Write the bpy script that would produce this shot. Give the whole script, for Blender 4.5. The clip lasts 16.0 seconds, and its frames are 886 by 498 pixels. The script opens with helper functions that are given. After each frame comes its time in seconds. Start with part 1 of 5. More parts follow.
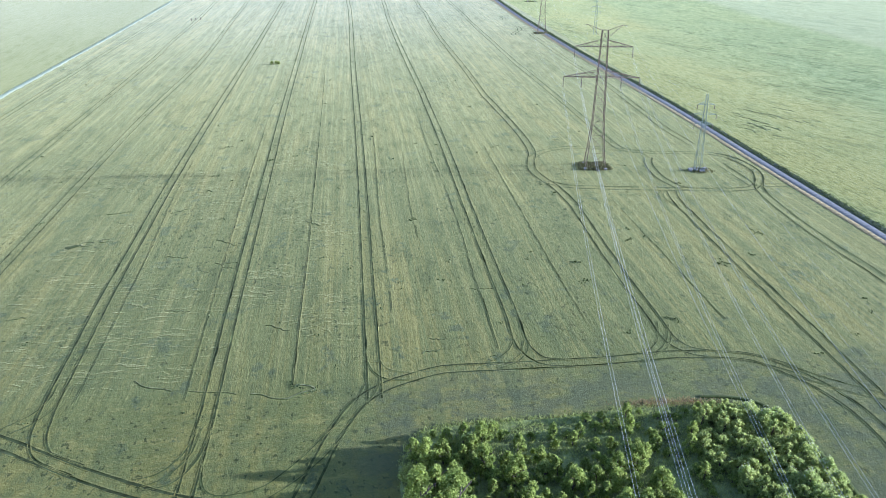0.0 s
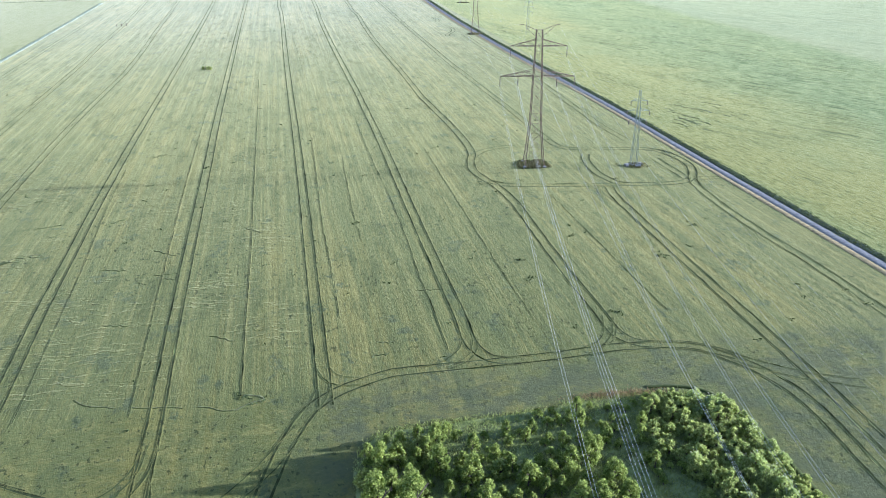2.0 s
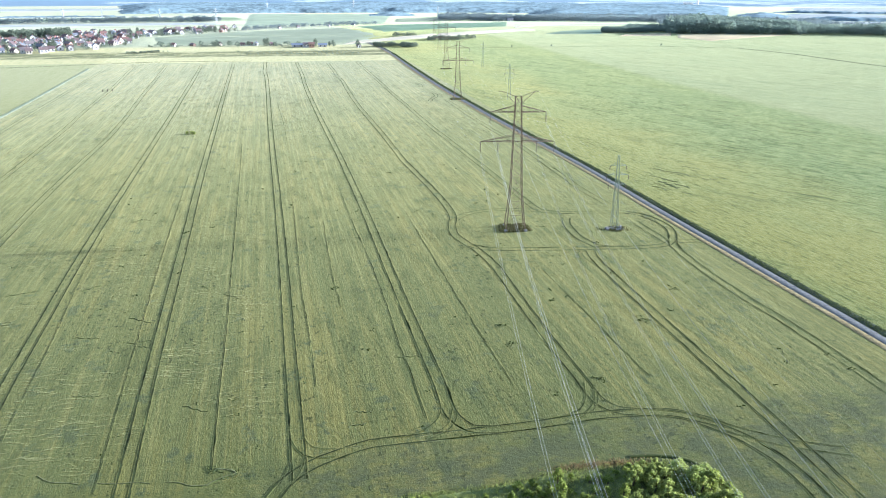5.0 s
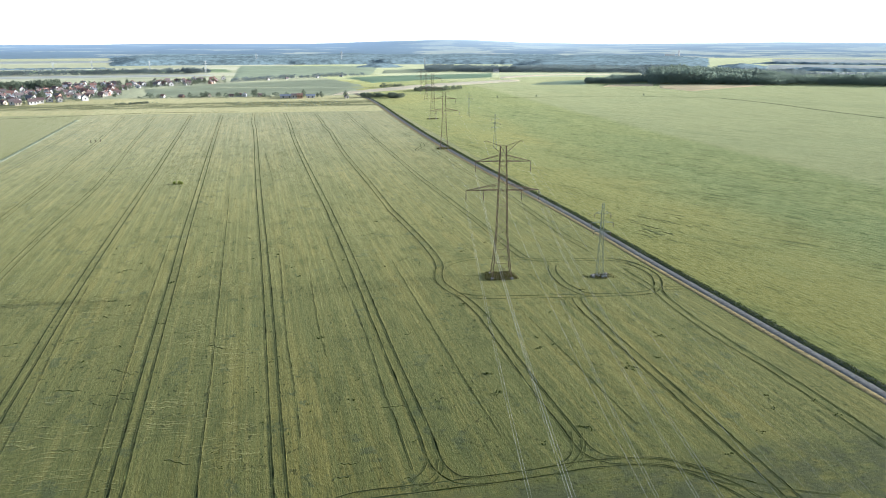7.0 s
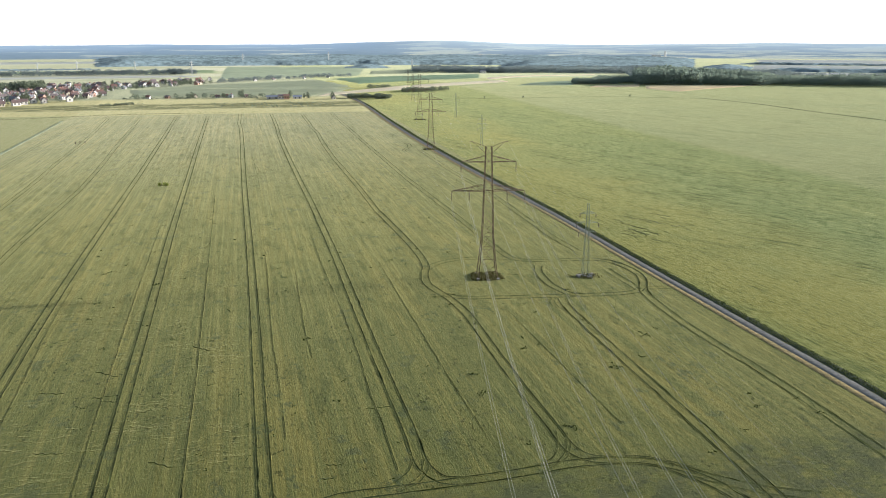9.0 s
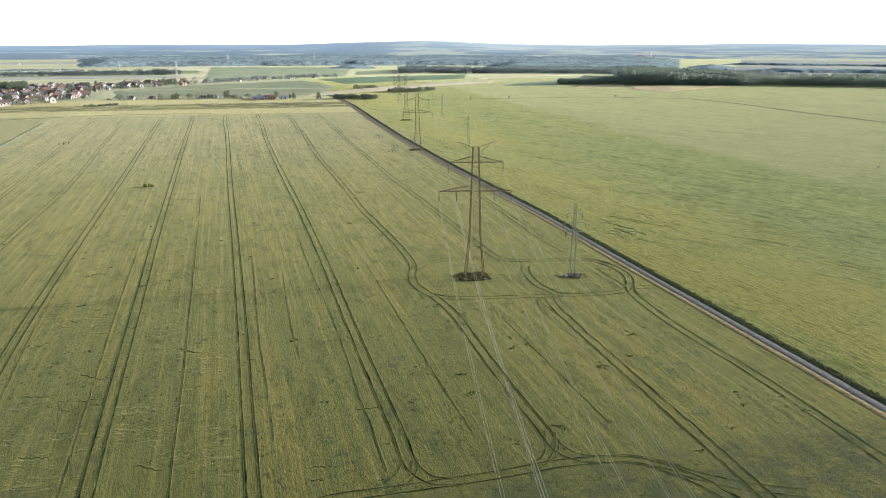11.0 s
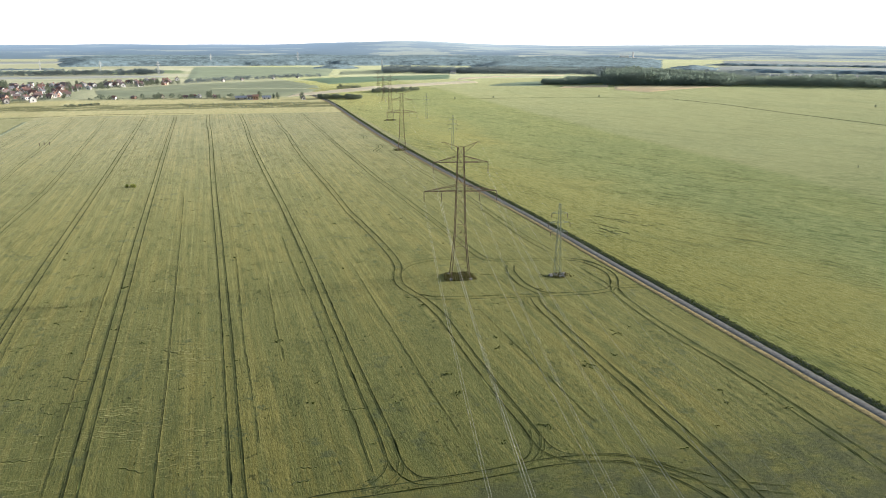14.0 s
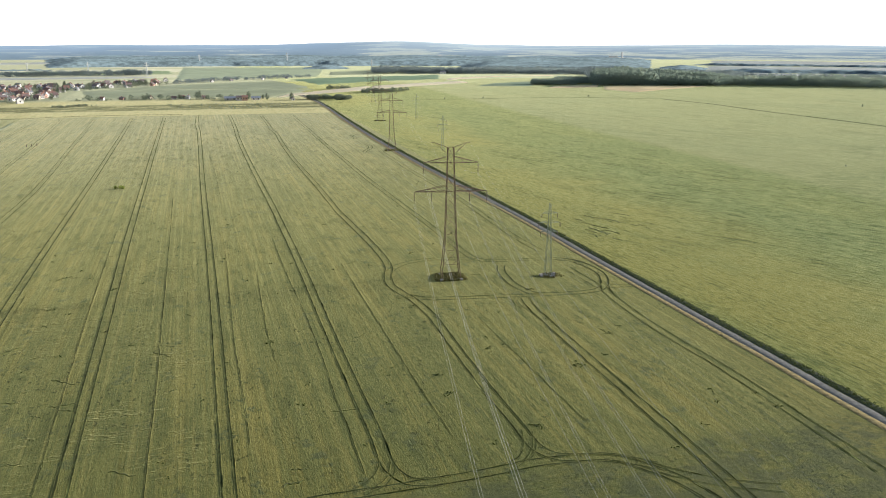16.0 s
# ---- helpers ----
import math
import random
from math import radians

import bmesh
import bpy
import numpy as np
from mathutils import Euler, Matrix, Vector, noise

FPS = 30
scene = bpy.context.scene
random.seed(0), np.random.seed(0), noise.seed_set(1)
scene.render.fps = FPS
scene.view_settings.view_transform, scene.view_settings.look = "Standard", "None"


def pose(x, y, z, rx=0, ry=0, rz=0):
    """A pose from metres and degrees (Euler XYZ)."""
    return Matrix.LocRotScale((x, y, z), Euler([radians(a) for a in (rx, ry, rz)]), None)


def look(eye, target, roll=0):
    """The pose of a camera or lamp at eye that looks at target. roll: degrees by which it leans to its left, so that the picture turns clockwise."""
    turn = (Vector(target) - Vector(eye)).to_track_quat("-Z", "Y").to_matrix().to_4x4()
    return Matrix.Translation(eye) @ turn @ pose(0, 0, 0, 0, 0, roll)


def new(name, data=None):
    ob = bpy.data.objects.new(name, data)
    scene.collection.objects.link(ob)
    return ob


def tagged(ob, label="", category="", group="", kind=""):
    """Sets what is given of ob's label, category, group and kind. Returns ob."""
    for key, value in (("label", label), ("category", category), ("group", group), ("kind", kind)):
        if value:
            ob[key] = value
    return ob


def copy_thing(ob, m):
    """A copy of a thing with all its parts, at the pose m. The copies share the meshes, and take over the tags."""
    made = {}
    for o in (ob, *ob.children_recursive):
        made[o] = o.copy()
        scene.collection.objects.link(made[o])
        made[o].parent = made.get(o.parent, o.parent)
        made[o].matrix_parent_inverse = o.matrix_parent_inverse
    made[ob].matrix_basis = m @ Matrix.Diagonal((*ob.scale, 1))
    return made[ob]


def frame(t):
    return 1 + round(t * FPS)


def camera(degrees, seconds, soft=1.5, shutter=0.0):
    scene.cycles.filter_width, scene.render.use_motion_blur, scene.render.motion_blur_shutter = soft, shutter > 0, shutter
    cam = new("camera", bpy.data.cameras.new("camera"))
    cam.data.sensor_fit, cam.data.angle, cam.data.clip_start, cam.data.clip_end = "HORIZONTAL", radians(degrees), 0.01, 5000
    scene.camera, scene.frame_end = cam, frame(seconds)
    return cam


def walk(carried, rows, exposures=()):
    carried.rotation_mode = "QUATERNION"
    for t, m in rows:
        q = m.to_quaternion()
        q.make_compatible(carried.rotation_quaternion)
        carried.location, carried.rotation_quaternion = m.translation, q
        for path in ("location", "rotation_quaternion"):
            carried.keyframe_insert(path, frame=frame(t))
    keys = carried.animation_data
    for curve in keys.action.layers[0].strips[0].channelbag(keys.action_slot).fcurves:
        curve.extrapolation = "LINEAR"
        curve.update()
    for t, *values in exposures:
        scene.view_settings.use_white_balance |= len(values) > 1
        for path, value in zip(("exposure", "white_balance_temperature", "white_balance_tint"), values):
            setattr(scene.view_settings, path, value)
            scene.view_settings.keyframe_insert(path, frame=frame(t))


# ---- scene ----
# ---------------------------------------------------------------- camera and its way (seconds, place, yaw, pitch, roll)
PATH = [
    (0.0, -1.991, -1.706, 64.553, -6.544, -23.014, 0.187),
    (0.1, -2.074, -1.654, 64.549, -7.939, -22.971, 0.162),
    (0.2, -2.158, -1.603, 64.545, -8.807, -22.928, 0.137),
    (0.3, -2.241, -1.551, 64.541, -9.485, -22.884, 0.111),
    (0.4, -2.325, -1.500, 64.537, -9.976, -22.841, 0.086),
    (0.5, -2.407, -1.448, 64.533, -10.314, -22.798, 0.061),
    (1.0, -2.691, -1.369, 64.498, -10.952, -22.707, 0.016),
    (1.5, -2.815, -1.413, 64.470, -11.135, -22.786, -0.108),
    (2.0, -2.801, -1.385, 64.478, -11.299, -22.887, -0.081),
    (2.5, -2.565, -1.285, 64.508, -11.493, -22.893, -0.065),
    (3.0, -2.239, -1.095, 64.559, -11.667, -22.857, 0.041),
    (3.5, -1.933, -0.853, 64.626, -11.857, -22.851, 0.099),
    (4.0, -1.708, -0.632, 64.699, -12.046, -22.816, 0.076),
    (4.5, -1.547, -0.425, 64.754, -12.230, -22.751, 0.079),
    (4.6, -1.514, -0.384, 64.770, -12.269, -22.740, 0.080),
    (4.7, -1.480, -0.344, 64.785, -12.308, -22.390, 0.080),
    (4.8, -1.446, -0.303, 64.801, -12.347, -21.180, 0.080),
    (4.9, -1.412, -0.263, 64.816, -12.385, -19.770, 0.080),
    (5.0, -1.379, -0.222, 64.832, -12.425, -18.410, 0.085),
    (5.1, -1.361, -0.211, 64.837, -12.459, -17.030, 0.080),
    (5.2, -1.344, -0.200, 64.843, -12.493, -15.660, 0.080),
    (5.3, -1.324, -0.224, 64.853, -12.540, -15.020, 0.080),
    (5.4, -1.304, -0.248, 64.862, -12.587, -14.890, 0.080),
    (5.6, -1.265, -0.297, 64.882, -12.680, -14.872, 0.050),
    (7.5, -0.889, -0.757, 65.067, -13.565, -14.872, 0.022),
    (8.0, -0.730, -0.863, 65.073, -13.788, -14.852, 0.027),
    (8.5, -0.584, -0.913, 65.066, -14.006, -14.849, -0.012),
    (9.0, -0.467, -0.942, 65.053, -14.226, -14.831, 0.000),
    (11.5, -0.742, -0.866, 65.115, -15.461, -14.799, 0.071),
    (12.0, -0.830, -0.819, 65.107, -15.658, -14.788, 0.147),
    (12.5, -0.897, -0.793, 65.093, -15.865, -14.781, 0.198),
    (13.0, -0.915, -0.788, 65.075, -16.081, -14.814, 0.142),
    (13.5, -0.890, -0.795, 65.057, -16.269, -14.806, 0.200),
    (14.0, -0.860, -0.788, 65.042, -16.424, -14.789, 0.161),
    (14.5, -0.850, -0.754, 65.036, -16.624, -14.787, 0.175),
    (15.0, -0.827, -0.726, 65.038, -16.801, -14.805, 0.149),
    (15.5, -0.815, -0.699, 65.045, -16.964, -14.751, 0.140),
    (16.0, -0.810, -0.692, 65.052, -17.146, -14.768, 0.093),
]
cam = camera(59.26, 16.0, soft=1.0)
walk(cam, [(t, pose(x, y, z, 90 + pitch, 0, yaw) @ pose(0, 0, 0, 0, 0, roll)) for t, x, y, z, yaw, pitch, roll in PATH],
     exposures=[(0.0, 1.32, 4620, 21), (1.0, 1.32, 4680, 21), (3.0, 1.32, 4800, 19), (4.6, 1.34, 4880, 17), (5.3, 1.20, 5200, 11), (7.3, 0.60, 5550, 11), (8.0, 0.57, 5750, 11), (9.0, 0.53, 5950, 12), (16.0, 0.50, 6100, 12)])

# ---------------------------------------------------------------- light: low evening sun from the east side of the fields
SUN_ELEVATION, SUN_ROTATION = 12.5, 95.0
world = bpy.data.worlds.new("sky")
scene.world = world
world.use_nodes = True
wt = world.node_tree
sky = wt.nodes.new("ShaderNodeTexSky")
sky.sky_type, sky.sun_disc = "NISHITA", False
sky.sun_elevation, sky.sun_rotation = radians(SUN_ELEVATION), radians(SUN_ROTATION)
sky.air_density, sky.dust_density, sky.ozone_density = 1.0, 1.0, 1.0
# bright summer haze all round the horizon, thinning upwards
up = wt.nodes.new("ShaderNodeSeparateXYZ")
wt.links.new(wt.nodes.new("ShaderNodeTexCoord").outputs["Generated"], up.inputs[0])
thin = wt.nodes.new("ShaderNodeMapRange")
thin.interpolation_type = "SMOOTHSTEP"
for socket, value in zip(thin.inputs[1:5], (-0.02, 0.30, 0.97, 0.02)):
    socket.default_value = value
wt.links.new(up.outputs[2], thin.inputs[0])
haze = wt.nodes.new("ShaderNodeMix")
haze.data_type = "RGBA"
haze.inputs[7].default_value = (12.0, 11.4, 10.8, 1)
wt.links.new(thin.outputs[0], haze.inputs[0])
wt.links.new(sky.outputs[0], haze.inputs[6])
wt.links.new(haze.outputs[2], wt.nodes["Background"].inputs[0])
wt.nodes["Background"].inputs[1].default_value = 0.10
sun = new("sun", bpy.data.lights.new("sun", "SUN"))
sun.data.energy, sun.data.angle, sun.data.color = 5.0, radians(1.2), (1.0, 0.92, 0.81)
sx, cx = math.sin(radians(SUN_ROTATION)), math.cos(radians(SUN_ROTATION))
ce, se = math.cos(radians(SUN_ELEVATION)), math.sin(radians(SUN_ELEVATION))
sun.matrix_world = look((sx * ce * 400, cx * ce * 400, se * 400), (0, 0, 0))

# ---------------------------------------------------------------- the lie of the land
SLOPE_X, SLOPE_Y = 0.01953, 0.01434
FAR_D = np.array([0, 850, 1250, 1560, 2200, 2700, 3300, 3900, 4400, 4900, 8000.0])
FAR_Z = np.array([6, 5, 3, 1, 1, 8, 17, 30, 45, 51, 51.0])
rng = np.random.default_rng(7)


def smooth(a, b, v):
    t = np.clip((v - a) / (b - a), 0, 1)
    return t * t * (3 - 2 * t)


def land(x, y):
    """The height of the ground."""
    x, y = np.asarray(x, float), np.asarray(y, float)
    d = np.hypot(x, y)
    az = np.arctan2(x, y)
    plane = SLOPE_X * np.clip(x, -900, 900) + SLOPE_Y * np.clip(y, -900, 900)
    hills = np.interp(d, FAR_D, FAR_Z)
    wave = np.sin(az * 9 + 0.8) * 0.5 + np.sin(az * 23 + d * 0.0021) * 0.3 + np.sin(az * 51 + 1.7 - d * 0.004) * 0.2
    hills = hills + wave * 6 * smooth(2600, 4400, d) + (24 * np.exp(-((az - 0.25) / 0.10) ** 2) + 9 * np.exp(-((az - 0.6) / 0.1) ** 2)) * smooth(3600, 4400, d)
    return plane * (1 - smooth(850, 1800, d)) + hills * smooth(850, 1800, d)


def landz(x, y):
    return float(land(x, y))


def polar(az, d):
    """Plan place from a bearing in degrees and a distance."""
    return d * math.sin(radians(az)), d * math.cos(radians(az))


# ---------------------------------------------------------------- node and mesh helpers
class Mat:
    def __init__(self, name, rough=0.9, spec=0.2):
        self.m = bpy.data.materials.new(name)
        self.m.use_nodes = True
        self.t = self.m.node_tree
        self.b = self.t.nodes["Principled BSDF"]
        self.b.inputs["Roughness"].default_value = rough
        self.b.inputs["Specular IOR Level"].default_value = spec

    def node(self, kind, **inputs):
        n = self.t.nodes.new(kind)
        for k, v in inputs.items():
            self.put(v, n.inputs[int(k[1:]) if k[0] == "i" and k[1:].isdigit() else k.replace("_", " ")])
        return n

    def put(self, v, socket):
        if isinstance(v, bpy.types.NodeSocket):
            self.t.links.new(v, socket)
        else:
            socket.default_value = v

    def pos(self):
        return self.t.nodes.new("ShaderNodeNewGeometry").outputs["Position"]

    def local(self):
        return self.t.nodes.new("ShaderNodeTexCoord").outputs["Object"]

    def axes(self, v):
        n = self.node("ShaderNodeSeparateXYZ", i0=v)
        return n.outputs[0], n.outputs[1], n.outputs[2]

    def scaled(self, v, scale, turn=0.0):
        n = self.node("ShaderNodeMapping", Vector=v, Scale=scale, Rotation=(0, 0, radians(turn)))
        return n.outputs[0]

    def blend(self, f, a, b):
        return self.math("ADD", a, self.math("MULTIPLY", f, self.math("SUBTRACT", b, a)))

    def turned(self, v, turn):
        return self.node("ShaderNodeMapping", Vector=v, Rotation=(0, 0, radians(turn))).outputs[0]

    def noise(self, v, scale, detail=3.0, rough=0.55):
        return self.node("ShaderNodeTexNoise", Vector=v, Scale=scale, Detail=detail, Roughness=rough).outputs[0]

    def math(self, op, a, b=0.0, clamp=False):
        n = self.t.nodes.new("ShaderNodeMath")
        n.operation, n.use_clamp = op, clamp
        self.put(a, n.inputs[0]), self.put(b, n.inputs[1])
        return n.outputs[0]

    def band(self, v, a, b, lo=0.0, hi=1.0):
        n = self.t.nodes.new("ShaderNodeMapRange")
        n.interpolation_type = "SMOOTHSTEP"
        for i, s in enumerate((v, a, b, lo, hi)):
            self.put(s, n.inputs[i])
        return n.outputs[0]

    def mix(self, f, a, b, how="MIX"):
        n = self.t.nodes.new("ShaderNodeMix")
        n.data_type, n.blend_type = "RGBA", how
        self.put(f, n.inputs[0])
        for v, s in ((a, 6), (b, 7)):
            self.put((*v, 1.0) if isinstance(v, tuple) else v, n.inputs[s])
        return n.outputs[2]

    def ramp(self, f, *stops):
        n = self.t.nodes.new("ShaderNodeValToRGB")
        e = n.color_ramp.elements
        while len(e) < len(stops):
            e.new(0.5)
        for k, (p, c) in zip(e, stops):
            k.position, k.color = p, (*c, 1.0)
        self.put(f, n.inputs[0])
        return n.outputs[0]

    def bump(self, h, strength, distance):
        n = self.node("ShaderNodeBump", Height=h, Strength=strength, Distance=distance)
        self.put(n.outputs[0], self.b.inputs["Normal"])

    def colour(self, c):
        self.put((*c, 1.0) if isinstance(c, tuple) else c, self.b.inputs["Base Color"])
        return self.m


def mesh_from(name, verts, faces, material=None, smooth_faces=False):
    me = bpy.data.meshes.new(name)
    me.from_pydata([tuple(v) for v in verts], [], [tuple(f) for f in faces])
    if material:
        me.materials.append(material)
    if smooth_faces:
        me.polygons.foreach_set("use_smooth", [True] * len(me.polygons))
    return me


def quads_mesh(name, verts, quads, material, smooth_faces=False):
    """A mesh from numpy arrays of places and of four corners a face."""
    me = bpy.data.meshes.new(name)
    n = len(quads)
    me.vertices.add(len(verts)), me.loops.add(4 * n), me.polygons.add(n)
    me.vertices.foreach_set("co", np.asarray(verts, np.float32).ravel())
    me.loops.foreach_set("vertex_index", np.asarray(quads, np.int32).ravel())
    me.polygons.foreach_set("loop_start", np.arange(0, 4 * n, 4, dtype=np.int32))
    me.materials.append(material)
    if smooth_faces:
        me.polygons.foreach_set("use_smooth", np.ones(n, bool))
    me.update(calc_edges=True)
    return me


def grid_quads(nx, ny):
    i = np.arange((nx - 1) * (ny - 1))
    a = (i // (nx - 1)) * nx + i % (nx - 1)
    return np.stack([a, a + 1, a + nx + 1, a + nx], 1)


def part(name, me, parent, label=""):
    """One mesh object under a thing or a part."""
    ob = new(name, me)
    ob.parent = parent
    return tagged(ob, label) if label else ob


def thing(name, label, category, group="", kind="", at=None):
    ob = new(name)
    ob.empty_display_size = 0.2
    if at is not None:
        ob.matrix_basis = at
    return tagged(ob, label, category, group, kind)


class Bars:
    """Collects straight bars and boxes of any direction into one mesh."""

    def __init__(self):
        self.v, self.f = [], []

    def bar(self, a, b, w, d=None):
        a, b = Vector(a), Vector(b)
        z = (b - a).normalized()
        x = z.cross(Vector((0, 0, 1)) if abs(z.z) < 0.95 else Vector((0, 1, 0))).normalized()
        y = z.cross(x)
        d = w if d is None else d
        k = len(self.v)
        for p in (a, b):
            for i, j in ((-1, -1), (1, -1), (1, 1), (-1, 1)):
                self.v.append(p + x * (i * w / 2) + y * (j * d / 2))
        self.f += [[k + q for q in face] for face in ((3, 2, 1, 0), (4, 5, 6, 7), (0, 1, 5, 4), (1, 2, 6, 5), (2, 3, 7, 6), (3, 0, 4, 7))]
        return self

    def box(self, x0, y0, z0, x1, y1, z1):
        k = len(self.v)
        self.v += [Vector((x, y, z)) for z in (z0, z1) for x, y in ((x0, y0), (x1, y0), (x1, y1), (x0, y1))]
        self.f += [[k + q for q in face] for face in ((3, 2, 1, 0), (4, 5, 6, 7), (0, 1, 5, 4), (1, 2, 6, 5), (2, 3, 7, 6), (3, 0, 4, 7))]
        return self

    def path(self, pts, w):
        """One unbroken square bar through several points."""
        k, n = len(self.v), len(pts)
        for p in pts:
            p = Vector(p)
            self.v += [p + Vector((i * w / 2, j * w / 2, 0)) for i, j in ((-1, -1), (1, -1), (1, 1), (-1, 1))]
        for a in range(n - 1):
            self.f += [[k + 4 * a + i, k + 4 * a + (i + 1) % 4, k + 4 * a + 4 + (i + 1) % 4, k + 4 * a + 4 + i] for i in range(4)]
        self.f += [[k + 3, k + 2, k + 1, k], [k + 4 * n - 4 + i for i in range(4)]]
        return self

    def mesh(self, name, material):
        return mesh_from(name, self.v, self.f, material)


# ---------------------------------------------------------------- materials
def crop_ground():
    m = Mat("crops and soil", 0.95, 0.1)
    p = m.pos()
    x, y, _ = m.axes(p)
    along = m.turned(p, -0.25)
    big = m.noise(m.scaled(along, (0.03, 0.012, 0.02)), 1.0, 4)
    wide_lane = m.noise(m.scaled(along, (0.42, 0.0035, 0.05)), 1.0, 2, 0.5)
    lane = m.noise(m.scaled(along, (1.1, 0.010, 0.2)), 1.0, 3, 0.6)
    seed_row = m.noise(m.scaled(along, (5.0, 0.07, 0.2)), 1.0, 2, 0.5)
    mid = m.noise(m.scaled(along, (0.34, 0.10, 0.2)), 1.0, 5, 0.65)
    fine = m.noise(m.scaled(along, (2.6, 0.95, 2.0)), 1.0, 4, 0.70)
    grain = m.noise(m.scaled(along, (6.0, 3.4, 5.0)), 1.0, 2, 0.7)
    # the headland was drilled across: no rows along the field there
    south = m.band(m.math("ADD", y, m.math("MULTIPLY", big, 10.0)), 106, 96)
    fine = m.blend(south, fine, m.noise(m.scaled(p, (1.5, 1.6, 1.0)), 1.0, 5, 0.75))
    lane = m.blend(south, lane, m.noise(m.scaled(p, (0.35, 0.5, 0.2)), 1.0, 4, 0.65))
    seed_row = m.blend(south, seed_row, 0.50)
    speck = m.noise(m.scaled(along, (1.3, 0.8, 1.0)), 1.0, 3, 0.6)
    # the cereal field between the track and the western strip
    main = m.mix(m.band(big, 0.42, 0.6), (0.114, 0.120, 0.025), (0.185, 0.161, 0.032))
    main = m.mix(m.band(wide_lane, 0.44, 0.56, 0, 0.55), main, (0.116, 0.132, 0.034))
    main = m.mix(m.band(lane, 0.50, 0.60, 0, 0.42), main, (0.099, 0.120, 0.034))
    main = m.mix(m.band(lane, 0.46, 0.36, 0, 0.38), main, (0.269, 0.229, 0.057))
    main = m.mix(m.band(seed_row, 0.49, 0.60, 0, 0.32), main, (0.067, 0.083, 0.024))
    # blotch and grain contrast drops up the field, standing in for softening by distance
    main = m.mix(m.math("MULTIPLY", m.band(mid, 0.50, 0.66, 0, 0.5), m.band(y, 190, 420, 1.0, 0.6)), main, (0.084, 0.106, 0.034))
    far_fade = m.band(y, 190, 420, 1.0, 0.45)
    main = m.mix(m.math("MULTIPLY", far_fade, m.band(fine, 0.50, 0.64, 0, 0.34)), main, (0.041, 0.053, 0.018))
    main = m.mix(m.math("MULTIPLY", far_fade, m.band(grain, 0.50, 0.62, 0, 0.16)), main, (0.314, 0.272, 0.079))
    weeds = m.band(m.noise(m.scaled(p, (0.194, 0.129, 0.143)), 1.0, 6, 0.75), 0.56, 0.65, 0, 0.8)
    main = m.mix(weeds, main, (0.054, 0.077, 0.032))
    thick = m.math("MAXIMUM", m.band(m.noise(m.scaled(p, (0.067, 0.043, 0.143)), 1.0, 3), 0.42, 0.60), south)
    spots = m.math("MULTIPLY", m.band(speck, 0.595, 0.66), m.band(thick, 0, 1, 0.2, 0.65))
    main = m.mix(spots, main, (0.018, 0.032, 0.011))
    # patches laid flat by rain, with pale bent stalks
    beaten = m.math("MULTIPLY", m.band(x, 4, -14), m.band(y, 260, 170))
    laid = m.math("MULTIPLY", m.band(m.noise(m.scaled(p, (0.035, 0.03, 0.03)), 1.0, 4, 0.6), 0.45, 0.58), m.math("MULTIPLY", beaten, m.band(y, 96, 108)))
    curl = m.noise(m.scaled(p, (0.10, 0.10, 0.1)), 1.0, 3)
    wavy = m.node("ShaderNodeVectorMath", i0=p, i1=m.node("ShaderNodeCombineXYZ", i1=m.math("MULTIPLY", curl, 7.0)).outputs[0])
    ridge = m.noise(m.scaled(wavy.outputs[0], (0.16, 1.5, 0.3)), 1.0, 4, 0.68)
    bent = m.math("MULTIPLY", laid, m.band(ridge, 0.55, 0.63))
    main = m.mix(m.math("MULTIPLY", bent, 0.26), main, (0.34, 0.32, 0.13))
    # dark troughs beside the ridges: their shade put into the colour
    main = m.mix(m.math("MULTIPLY", m.math("MULTIPLY", laid, m.band(ridge, 0.47, 0.40)), 0.35), main, (0.06, 0.075, 0.026))
    # thin, weedy crop beside the grove
    thin_crop = m.math("MULTIPLY", m.math("MULTIPLY", m.band(y, 101, 91), m.band(x, -10, 2)), m.band(m.noise(m.scaled(p, (0.16, 0.2, 0.1)), 1.0, 5, 0.7), 0.40, 0.60, 0.15, 0.8))
    main = m.mix(thin_crop, main, (0.085, 0.098, 0.046))
    # the greener crop east of the track, laid over in streaks by the wind
    # drilled along the track, and pushed over more and more towards the south-east away from it
    away = m.band(m.math("ADD", x, m.math("MULTIPLY", m.noise(p, 0.03, 2), 24.0)), 126, 178)
    streak = m.blend(away, m.noise(m.scaled(m.turned(p, 88), (0.34, 1.25, 0.2)), 1.0, 5, 0.74), m.noise(m.scaled(m.turned(p, 68), (0.26, 1.0, 0.2)), 1.0, 5, 0.72))
    gust = m.noise(m.scaled(m.turned(p, 66), (0.035, 0.15, 0.2)), 1.0, 5, 0.70)
    stroke = m.blend(away, m.noise(m.scaled(m.turned(p, 84), (0.075, 1.1, 0.2)), 1.0, 4, 0.62), m.noise(m.scaled(m.turned(p, 60), (0.07, 0.75, 0.2)), 1.0, 4, 0.62))
    blot = m.noise(m.scaled(p, (0.006, 0.004, 0.006), 20), 1.0, 3)
    patchy = m.noise(m.scaled(p, (0.022, 0.012, 0.02)), 1.0, 4)
    east = m.mix(m.band(patchy, 0.4, 0.62), (0.205, 0.188, 0.024), (0.140, 0.160, 0.026))
    wander = m.math("ADD", x, m.math("ADD", m.math("MULTIPLY", blot, 40.0), m.math("MULTIPLY", patchy, 24.0)))
    east = m.mix(m.band(wander, 180, 214, 0, 0.95), east, m.mix(m.band(patchy, 0.4, 0.62), (0.086, 0.148, 0.034), (0.115, 0.165, 0.033)))
